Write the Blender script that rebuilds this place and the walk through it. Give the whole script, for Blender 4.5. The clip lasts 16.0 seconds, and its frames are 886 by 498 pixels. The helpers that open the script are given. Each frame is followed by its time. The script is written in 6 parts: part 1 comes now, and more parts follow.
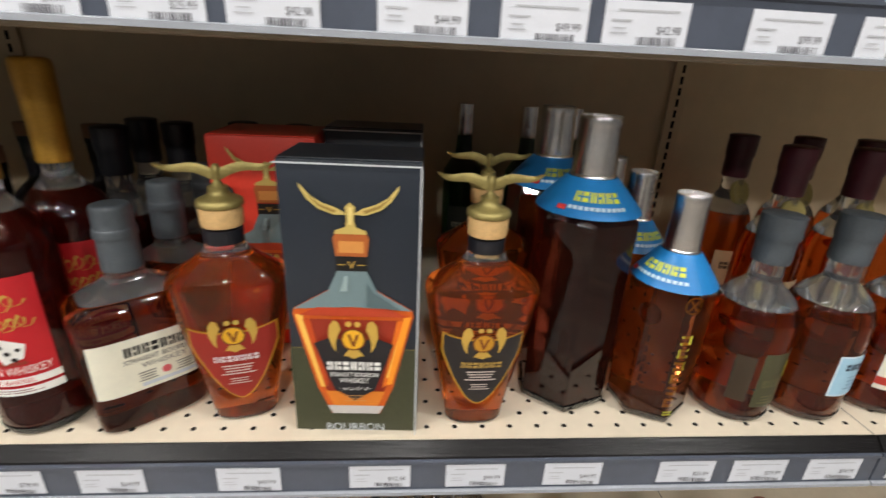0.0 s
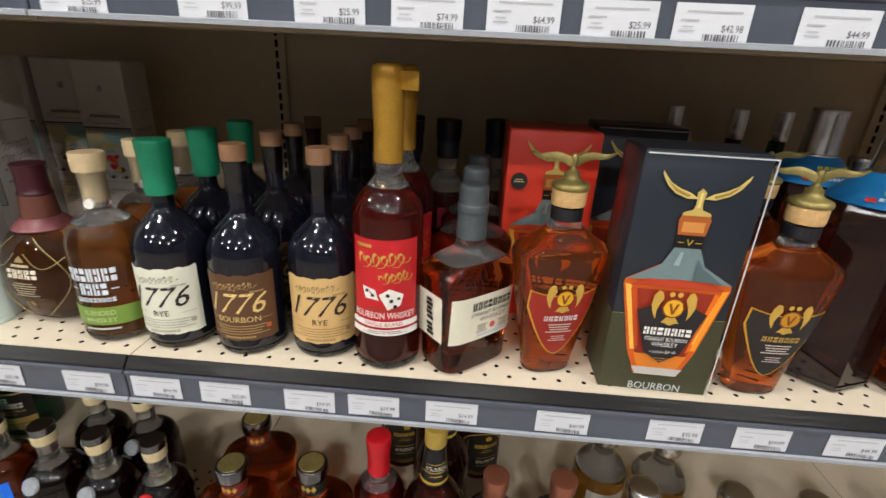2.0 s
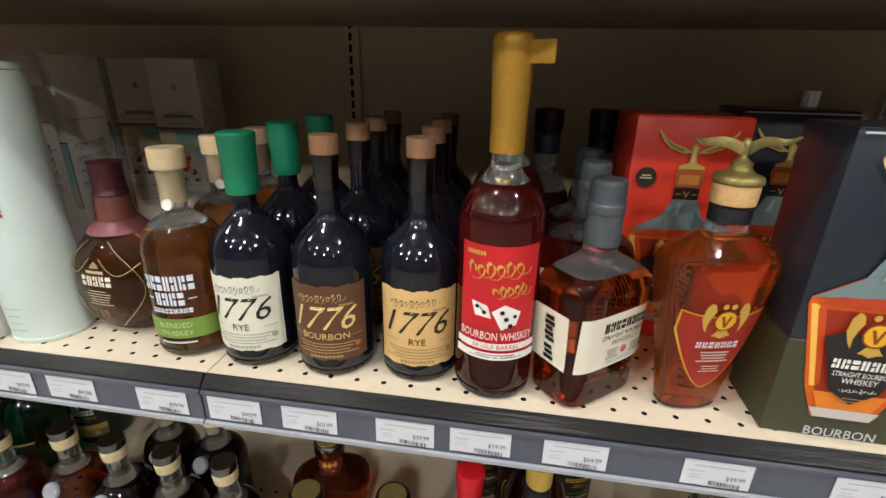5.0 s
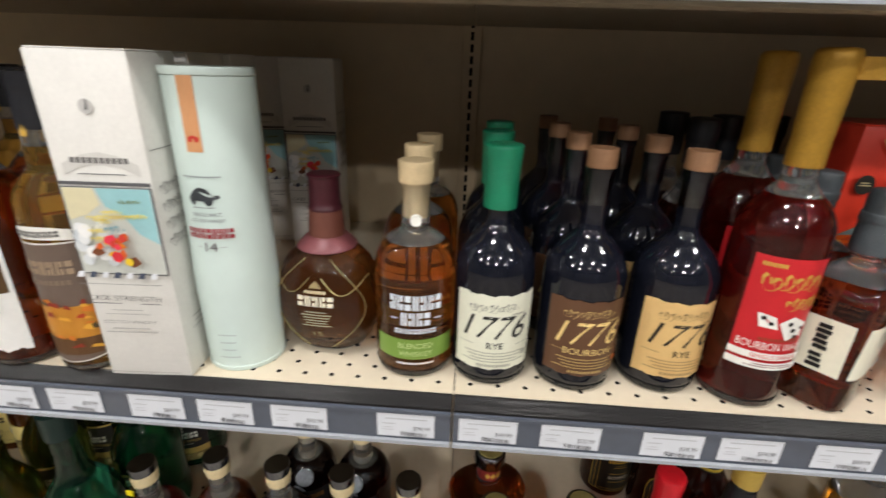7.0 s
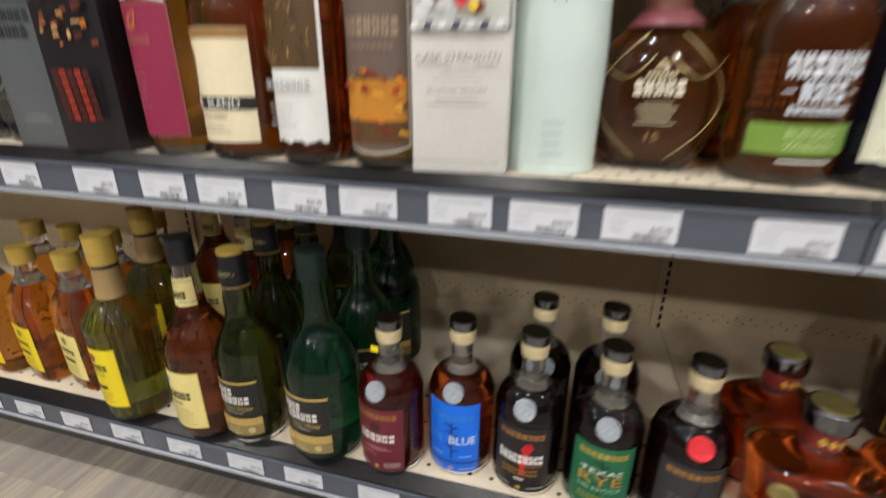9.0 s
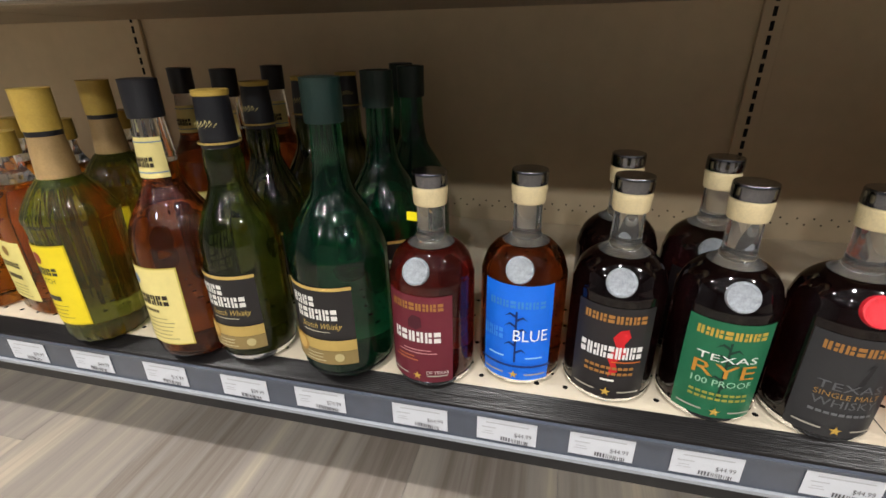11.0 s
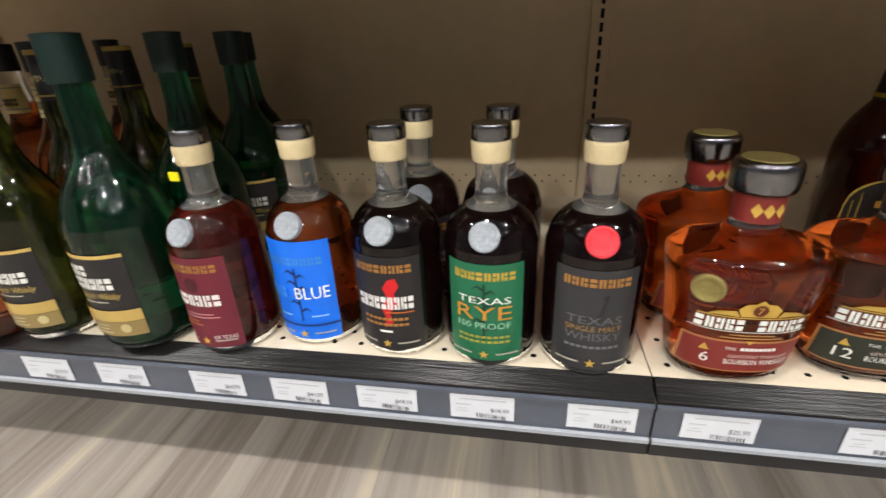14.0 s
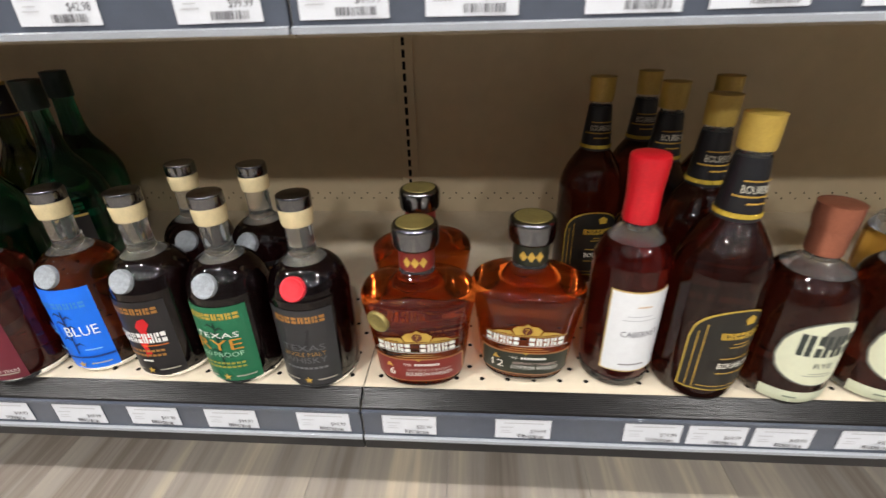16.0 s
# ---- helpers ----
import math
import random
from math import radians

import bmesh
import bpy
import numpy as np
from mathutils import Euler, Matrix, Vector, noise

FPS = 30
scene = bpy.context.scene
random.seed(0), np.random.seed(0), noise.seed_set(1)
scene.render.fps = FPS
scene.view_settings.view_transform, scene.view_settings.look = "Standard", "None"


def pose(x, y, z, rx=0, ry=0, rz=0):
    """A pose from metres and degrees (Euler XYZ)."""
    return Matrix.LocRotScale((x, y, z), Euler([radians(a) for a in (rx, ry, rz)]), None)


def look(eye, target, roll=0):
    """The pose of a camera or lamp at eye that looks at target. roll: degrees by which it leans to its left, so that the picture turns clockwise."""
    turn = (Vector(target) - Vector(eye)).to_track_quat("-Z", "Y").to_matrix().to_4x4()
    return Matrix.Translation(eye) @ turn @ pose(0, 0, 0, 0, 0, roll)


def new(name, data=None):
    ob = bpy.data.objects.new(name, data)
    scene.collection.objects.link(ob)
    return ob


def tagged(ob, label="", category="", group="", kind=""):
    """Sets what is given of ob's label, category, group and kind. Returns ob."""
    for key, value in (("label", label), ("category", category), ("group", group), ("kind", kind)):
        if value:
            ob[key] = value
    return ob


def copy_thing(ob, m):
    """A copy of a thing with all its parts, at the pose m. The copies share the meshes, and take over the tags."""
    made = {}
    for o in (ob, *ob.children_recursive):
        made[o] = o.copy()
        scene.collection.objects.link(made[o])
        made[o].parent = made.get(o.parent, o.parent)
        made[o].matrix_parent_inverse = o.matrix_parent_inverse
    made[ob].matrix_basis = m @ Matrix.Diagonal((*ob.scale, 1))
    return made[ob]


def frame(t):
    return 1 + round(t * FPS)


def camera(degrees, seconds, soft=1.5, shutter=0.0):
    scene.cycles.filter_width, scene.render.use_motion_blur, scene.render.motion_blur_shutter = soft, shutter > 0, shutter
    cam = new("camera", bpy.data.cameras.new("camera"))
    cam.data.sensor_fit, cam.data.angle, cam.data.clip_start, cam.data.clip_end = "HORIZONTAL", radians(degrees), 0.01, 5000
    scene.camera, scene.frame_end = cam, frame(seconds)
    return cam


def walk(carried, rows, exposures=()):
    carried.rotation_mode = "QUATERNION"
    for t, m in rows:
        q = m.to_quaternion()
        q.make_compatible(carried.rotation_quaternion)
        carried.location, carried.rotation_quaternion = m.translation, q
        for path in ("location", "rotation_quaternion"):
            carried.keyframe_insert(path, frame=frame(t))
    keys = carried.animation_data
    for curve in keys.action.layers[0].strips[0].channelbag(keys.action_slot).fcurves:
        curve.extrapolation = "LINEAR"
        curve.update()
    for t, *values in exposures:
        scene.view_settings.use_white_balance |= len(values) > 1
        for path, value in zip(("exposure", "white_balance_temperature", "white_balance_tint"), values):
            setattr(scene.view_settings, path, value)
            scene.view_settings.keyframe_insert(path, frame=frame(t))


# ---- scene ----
cam = camera(88.1, 16.0, shutter=0.5)

PATH = [
    (0, (0.651, -0.334, 0.916), (0.799, 1.521, 0.182), 2.8),
    (0.5, (0.579, -0.349, 0.911), (0.66, 1.509, 0.174), 3.0),
    (1, (0.498, -0.37, 0.905), (0.52, 1.495, 0.18), 3.2),
    (1.5, (0.431, -0.395, 0.907), (0.399, 1.469, 0.184), 3.2),
    (2, (0.382, -0.413, 0.908), (0.289, 1.442, 0.168), 2.9),
    (2.5, (0.378, -0.422, 0.908), (0.198, 1.422, 0.154), 2.1),
    (3, (0.419, -0.4, 0.907), (0.141, 1.43, 0.149), 1.0),
    (3.5, (0.419, -0.391, 0.908), (0.097, 1.434, 0.155), 0.6),
    (3.7, (0.393, -0.4, 0.908), (0.073, 1.429, 0.166), 0.8),
    (5.8, (0.232, -0.321, 0.862), (0.070, 1.540, 0.145), 1.4),
    (6, (0.193, -0.328, 0.87), (0.079, 1.532, 0.146), 1.4),
    (6.5, (0.086, -0.352, 0.878), (0.009, 1.512, 0.157), 1.8),
    (7, (0.006, -0.362, 0.886), (-0.1, 1.491, 0.14), 1.9),
    (7.5, (-0.068, -0.371, 0.867), (-0.292, 1.459, 0.092), 1.0),
    (8, (-0.143, -0.387, 0.849), (-0.472, 1.407, 0.03), 0.4),
    (8.5, (-0.182, -0.404, 0.821), (-0.593, 1.365, -0.017), -0.1),
    (9, (-0.219, -0.386, 0.665), (-0.707, 1.409, -0.07), 0.3),
    (9.2, (-0.255, -0.368, 0.606), (-0.707, 1.431, -0.143), -0.2),
    (11.3, (-0.303, -0.324, 0.478), (-0.744, 1.443, -0.348), -1.1),
    (11.5, (-0.284, -0.328, 0.472), (-0.737, 1.432, -0.363), -1.6),
    (12, (-0.24, -0.325, 0.465), (-0.684, 1.437, -0.371), -1.8),
    (12.5, (-0.202, -0.321, 0.454), (-0.633, 1.444, -0.381), -2.1),
    (13, (-0.17, -0.308, 0.456), (-0.588, 1.452, -0.398), -2.6),
    (13.5, (-0.14, -0.307, 0.447), (-0.548, 1.466, -0.386), -2.9),
    (14, (-0.117, -0.298, 0.448), (-0.453, 1.481, -0.402), -2.7),
    (14.5, (-0.075, -0.289, 0.462), (-0.322, 1.492, -0.413), -2.4),
    (15, (-0.015, -0.309, 0.484), (-0.196, 1.479, -0.394), -2.2),
    (15.5, (0.058, -0.316, 0.506), (-0.083, 1.469, -0.385), -1.8),
    (16, (0.121, -0.326, 0.538), (-0.016, 1.434, -0.401), -1.6),
]
walk(cam, [(t, look(eye, target, roll)) for t, eye, target, roll in PATH], exposures=[(0, 0.05), (3.5, 0.06), (7, 0.05), (9, 0.03), (11.5, 0.42), (14, 0.55), (16, 0.5)])

# ---------------- world, lamps ----------------
world = bpy.data.worlds.new("store_air")
scene.world = world
world.use_nodes = True
world.node_tree.nodes["Background"].inputs[0].default_value = (0.9, 0.95, 1.0, 1)
world.node_tree.nodes["Background"].inputs[1].default_value = 0.02

LAMP_WATTS = 74.0
LAMP_COLOUR = (1.0, 0.975, 0.95)
LAMP_SPOTS = [(x, y) for y, xs in ((-0.75, (-2.5, -0.5, 1.7)), (-2.5, (-3.3, -1.3, 0.6, 2.8)), (-4.2, (-2.3, 0.1, 2.4))) for x in xs]
CEILING = 3.1


# ---------------- materials ----------------
def material(name, colour, rough=0.5, metal=0.0, vary=0.15, scale=60.0, bump=0.0, trans=0.0, ior=1.45, coat=0.0, per_object=0.0, stretch=(1, 1, 1), fine=6.0):
    """A principled surface whose colour wavers at two scales, with fine relief."""
    m = bpy.data.materials.new(name)
    m.use_nodes = True
    nt = m.node_tree
    b = nt.nodes["Principled BSDF"]
    b.inputs["Roughness"].default_value = rough
    b.inputs["Metallic"].default_value = metal
    b.inputs["IOR"].default_value = ior
    b.inputs["Transmission Weight"].default_value = trans
    b.inputs["Coat Weight"].default_value = coat
    b.inputs["Coat Roughness"].default_value = 0.05
    b.inputs["Base Color"].default_value = (*colour, 1)
    if vary or bump:
        tc = nt.nodes.new("ShaderNodeTexCoord")
        mp = nt.nodes.new("ShaderNodeMapping")
        mp.inputs["Scale"].default_value = stretch
        nt.links.new(tc.outputs["Object"], mp.inputs[0])
        n1 = nt.nodes.new("ShaderNodeTexNoise")
        n1.inputs["Scale"].default_value = scale
        n1.inputs["Detail"].default_value = 5
        n2 = nt.nodes.new("ShaderNodeTexNoise")
        n2.inputs["Scale"].default_value = scale * fine
        n2.inputs["Detail"].default_value = 3
        for n in (n1, n2):
            nt.links.new(mp.outputs[0], n.inputs["Vector"])
        add = nt.nodes.new("ShaderNodeMath")
        add.operation = "ADD"
        nt.links.new(n1.outputs["Fac"], add.inputs[0])
        nt.links.new(n2.outputs["Fac"], add.inputs[1])
        val = add.outputs[0]
        if per_object:
            oi = nt.nodes.new("ShaderNodeObjectInfo")
            ma = nt.nodes.new("ShaderNodeMath")
            ma.operation = "MULTIPLY_ADD"
            nt.links.new(oi.outputs["Random"], ma.inputs[0])
            ma.inputs[1].default_value = per_object
            nt.links.new(val, ma.inputs[2])
            val = ma.outputs[0]
        rng = nt.nodes.new("ShaderNodeMapRange")
        nt.links.new(val, rng.inputs[0])
        rng.inputs[1].default_value, rng.inputs[2].default_value = 0.6, 1.4 + per_object
        rng.inputs[3].default_value, rng.inputs[4].default_value = 1 - vary, 1 + vary
        mul = nt.nodes.new("ShaderNodeVectorMath")
        mul.operation = "SCALE"
        mul.inputs[0].default_value = colour
        nt.links.new(rng.outputs[0], mul.inputs["Scale"])
        nt.links.new(mul.outputs[0], b.inputs["Base Color"])
        if bump:
            bp = nt.nodes.new("ShaderNodeBump")
            bp.inputs["Strength"].default_value = bump
            bp.inputs["Distance"].default_value = 0.001
            nt.links.new(n2.outputs["Fac"], bp.inputs["Height"])
            nt.links.new(bp.outputs[0], b.inputs["Normal"])
    return m


PAINTS = {}


def ink(colour, rough=0.45):
    """Printed or painted colour, one material for each shade."""
    key = (*[round(c, 3) for c in colour], rough)
    if key not in PAINTS:
        PAINTS[key] = material("print", colour, rough, vary=0.05, scale=150)
    return PAINTS[key]


def plank_material():
    """Vinyl print of long grey, brown and cream wood streaks, different on each plank."""
    m = bpy.data.materials.new("vinyl_plank")
    m.use_nodes = True
    nt = m.node_tree
    b = nt.nodes["Principled BSDF"]
    b.inputs["Roughness"].default_value = 0.42
    tc = nt.nodes.new("ShaderNodeTexCoord")
    oi = nt.nodes.new("ShaderNodeObjectInfo")
    shift = nt.nodes.new("ShaderNodeVectorMath")
    shift.operation = "SCALE"
    shift.inputs[0].default_value = (3.0, 7.0, 11.0)
    nt.links.new(oi.outputs["Random"], shift.inputs["Scale"])
    add = nt.nodes.new("ShaderNodeVectorMath")
    add.operation = "ADD"
    nt.links.new(tc.outputs["Object"], add.inputs[0])
    nt.links.new(shift.outputs[0], add.inputs[1])
    total = None
    for stretch, weight in (((15, 1.1, 1), 0.62), ((70, 3.0, 1), 0.26), ((260, 9.0, 1), 0.12)):
        mp = nt.nodes.new("ShaderNodeMapping")
        mp.inputs["Scale"].default_value = stretch
        nt.links.new(add.outputs[0], mp.inputs[0])
        n = nt.nodes.new("ShaderNodeTexNoise")
        n.inputs["Scale"].default_value = 1.0
        n.inputs["Detail"].default_value = 4
        n.inputs["Distortion"].default_value = 0.6
        nt.links.new(mp.outputs[0], n.inputs["Vector"])
        ma = nt.nodes.new("ShaderNodeMath")
        ma.operation = "MULTIPLY_ADD"
        nt.links.new(n.outputs["Fac"], ma.inputs[0])
        ma.inputs[1].default_value = weight
        if total is None:
            tone = nt.nodes.new("ShaderNodeMath")
            tone.operation = "MULTIPLY_ADD"
            nt.links.new(oi.outputs["Random"], tone.inputs[0])
            tone.inputs[1].default_value, tone.inputs[2].default_value = 0.13, -0.065
            nt.links.new(tone.outputs[0], ma.inputs[2])
        else:
            nt.links.new(total, ma.inputs[2])
        total = ma.outputs[0]
    ramp = nt.nodes.new("ShaderNodeValToRGB")
    stops = ((0.34, (0.175, 0.140, 0.110)), (0.46, (0.290, 0.255, 0.220)), (0.55, (0.355, 0.310, 0.255)), (0.68, (0.560, 0.475, 0.350)))
    while len(ramp.color_ramp.elements) < len(stops):
        ramp.color_ramp.elements.new(0.5)
    for el, (at, colour) in zip(ramp.color_ramp.elements, stops):
        el.position, el.color = at, (*colour, 1)
    nt.links.new(total, ramp.inputs[0])
    nt.links.new(ramp.outputs[0], b.inputs["Base Color"])
    bp = nt.nodes.new("ShaderNodeBump")
    bp.inputs["Strength"].default_value, bp.inputs["Distance"].default_value = 0.12, 0.001
    nt.links.new(total, bp.inputs["Height"])
    nt.links.new(bp.outputs[0], b.inputs["Normal"])
    return m


M_DECK = material("cream_steel", (0.70, 0.61, 0.465), 0.4, vary=0.06, scale=12, bump=0.05)
M_BACK = material("beige_panel", (0.62, 0.505, 0.335), 0.42, vary=0.07, scale=5, bump=0.08)
# The shelving's beige again, darkened so the shade under shelves is in its colour.
M_SHADED_BEIGE = material("shaded_beige_steel", (0.36, 0.30, 0.215), 0.5, vary=0.08, scale=8)
M_STRIP = material("dark_ribbed_edge", (0.008, 0.007, 0.007), 0.28, ior=1.35, vary=0.5, scale=9, bump=0.5, stretch=(0.25, 6, 6))
M_HOLDER = material("blue_grey_plastic", (0.078, 0.090, 0.116), 0.22, vary=0.1, scale=10, coat=0.4)
M_RIM = material("clear_plastic_rim", (0.34, 0.36, 0.39), 0.2, vary=0.05, scale=20, coat=0.5)
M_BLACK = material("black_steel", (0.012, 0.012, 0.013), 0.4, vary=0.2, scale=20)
# Near-black that paints the shade inside holes and slots.
M_HOLE_SHADE = material("hole_shade", (0.006, 0.005, 0.005), 0.9, vary=0)
M_PAPER = material("tag_paper", (0.66, 0.68, 0.72), 0.5, vary=0.03, scale=80)
M_PRINT = material("tag_print", (0.10, 0.10, 0.11), 0.6, vary=0)
M_FAINT = material("tag_faint_print", (0.45, 0.46, 0.48), 0.6, vary=0)
M_WALL = material("store_wall_paint", (0.17, 0.17, 0.175), 0.8, vary=0.08, scale=3, bump=0.1)
M_CEIL = material("ceiling_tile", (0.10, 0.10, 0.105), 0.9, vary=0.08, scale=4, bump=0.2)
M_PLANK = plank_material()
M_GROUT = material("plank_bed", (0.26, 0.215, 0.165), 0.8, vary=0.1, scale=10)
M_LAMP_BODY = material("lamp_body", (0.7, 0.7, 0.7), 0.4, vary=0.05, scale=10)


# ---------------- mesh helpers ----------------
def mesh_of(name, bm, mat, smooth=None):
    me = bpy.data.meshes.new(name)
    bmesh.ops.recalc_face_normals(bm, faces=bm.faces)
    bm.to_mesh(me)
    bm.free()
    me.materials.append(mat)
    if smooth is not None:
        me.shade_smooth()
        me.set_sharp_from_angle(angle=radians(smooth))
    return me


def part(name, bm, mat, parent=None, label="", smooth=None):
    """One mesh object, under its thing or part if that is given."""
    ob = new(name, mesh_of(name, bm, mat, smooth))
    if parent:
        ob.parent = parent
    return tagged(ob, label)


def thing(name, label, category, m=None, group="", kind=""):
    ob = new(name)
    ob.empty_display_size = 0.02
    if m is not None:
        ob.matrix_basis = m
    return tagged(ob, label, category, group, kind)


def add_box(bm, x0, y0, z0, x1, y1, z1, bevel=0.0):
    r = bmesh.ops.create_cube(bm, size=1)
    bmesh.ops.scale(bm, vec=(x1 - x0, y1 - y0, z1 - z0), verts=r["verts"])
    bmesh.ops.translate(bm, vec=((x0 + x1) / 2, (y0 + y1) / 2, (z0 + z1) / 2), verts=r["verts"])
    if bevel:
        es = list({e for v in r["verts"] for e in v.link_edges})
        bmesh.ops.bevel(bm, geom=es, offset=bevel, segments=2, affect="EDGES", profile=0.5)
    return bm


def box(x0, y0, z0, x1, y1, z1, bevel=0.0):
    return add_box(bmesh.new(), x0, y0, z0, x1, y1, z1, bevel)


def extrude_x(prof, x0, x1):
    """A closed outline in (y, z) drawn along x."""
    bm = bmesh.new()
    a = [bm.verts.new((x0, y, z)) for y, z in prof]
    b = [bm.verts.new((x1, y, z)) for y, z in prof]
    n = len(prof)
    for i in range(n):
        bm.faces.new((a[i], a[(i + 1) % n], b[(i + 1) % n], b[i]))
    bm.faces.new(a)
    bm.faces.new(b[::-1])
    return bm


# ---------------- the store: floor, ceiling, walls ----------------
def wall(name, *lims):
    return tagged(part(name, box(*lims), M_WALL), "plain painted store wall", "wall", kind="structure")


FLOOR = tagged(part("floor", box(-6.5, -8, -0.1, 6.5, 1.5, -0.008), M_GROUT), "grey-beige wood-look vinyl plank floor", "floor", kind="structure")
tagged(part("ceiling", box(-6.5, -8, CEILING, 6.5, 1.5, CEILING + 0.1), M_CEIL), "dark painted store ceiling", "ceiling", kind="structure")
wall("wall_north", -6.5, 1.5, -0.1, 6.5, 1.6, CEILING + 0.1)
wall("wall_south", -6.5, -8.1, -0.1, 6.5, -8, CEILING + 0.1)
wall("wall_west", -6.6, -8.1, -0.1, -6.5, 1.6, CEILING + 0.1)
wall("wall_east", 6.5, -8.1, -0.1, 6.6, 1.6, CEILING + 0.1)


def ceiling_lamp():
    lamp = thing("ceiling_light", "round white ceiling light that is switched on", "ceiling light", group="ceiling lights")
    bm = bmesh.new()
    bmesh.ops.create_cone(bm, segments=32, radius1=0.19, radius2=0.12, depth=0.09, cap_ends=True)
    bmesh.ops.translate(bm, vec=(0, 0, 0.05), verts=bm.verts)
    part("housing", bm, M_LAMP_BODY, lamp, smooth=40)
    return lamp


FIRST_LAMP = None
for lx, ly in LAMP_SPOTS:
    place = pose(lx, ly, CEILING - 0.095)
    if FIRST_LAMP is None:
        FIRST_LAMP = ceiling_lamp()
        FIRST_LAMP.matrix_basis = place
    else:
        copy_thing(FIRST_LAMP, place)
    light = bpy.data.lights.new("lamp", "POINT")
    light.shadow_soft_size, light.energy, light.color = 0.07, LAMP_WATTS, LAMP_COLOUR
    new("lamp", light).matrix_world = pose(lx, ly, CEILING - 0.31)

# ---------------- the shelving ----------------
BAY = 1.145
BACK_Y = 0.533
LEVELS = {"bottom": (0.168, 0.020), "middle": (0.577, 0.0), "upper": (0.985, -0.002)}
ZB, ZM = LEVELS["bottom"][0], LEVELS["middle"][0]


def deck_mesh(depth):
    """A steel deck with staggered round perforations that go through it, their walls painted dark as shade."""
    px, py, r, t = 0.0285, 0.0190, 0.0029, 0.004
    cols, rows = int(BAY / px), 9
    verts, faces, holes = [], [], []

    def quad(*p):
        faces.append(tuple(range(len(verts), len(verts) + len(p))))
        verts.extend(p)

    x_in, y_in = (BAY - cols * px) / 2, 0.0085
    for j in range(rows):
        y0 = y_in + j * py
        half = (j % 2) * px / 2
        n = cols - (j % 2)
        xa = x_in + half
        quad((0.0006, y0, 0), (xa, y0, 0), (xa, y0 + py, 0), (0.0006, y0 + py, 0))
        xb = xa + n * px
        quad((xb, y0, 0), (BAY - 0.0006, y0, 0), (BAY - 0.0006, y0 + py, 0), (xb, y0 + py, 0))
        for i in range(n):
            cx, cy = xa + (i + 0.5) * px, y0 + py / 2
            outer = [(cx + sx * px / 2, cy + sy * py / 2) for sx, sy in ((1, 0), (1, 1), (0, 1), (-1, 1), (-1, 0), (-1, -1), (0, -1), (1, -1))]
            inner = [(cx + r * math.cos(k * math.pi / 4), cy + r * math.sin(k * math.pi / 4)) for k in range(8)]
            for k in range(8):
                o0, o1, i0, i1 = outer[k], outer[(k + 1) % 8], inner[k], inner[(k + 1) % 8]
                quad((*i0, 0), (*o0, 0), (*o1, 0), (*i1, 0))
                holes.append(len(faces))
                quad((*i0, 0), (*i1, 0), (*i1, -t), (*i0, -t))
    y_end = y_in + rows * py
    quad((0.0006, 0, 0), (BAY - 0.0006, 0, 0), (BAY - 0.0006, y_in, 0), (0.0006, y_in, 0))
    quad((0.0006, y_end, 0), (BAY - 0.0006, y_end, 0), (BAY - 0.0006, depth, 0), (0.0006, depth, 0))
    me = bpy.data.meshes.new("deck")
    me.from_pydata(verts, [], faces)
    me.materials.append(M_DECK)
    me.materials.append(M_HOLE_SHADE)
    # Walls of the cream steel holes get the shade colour.
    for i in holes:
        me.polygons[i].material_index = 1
    return me


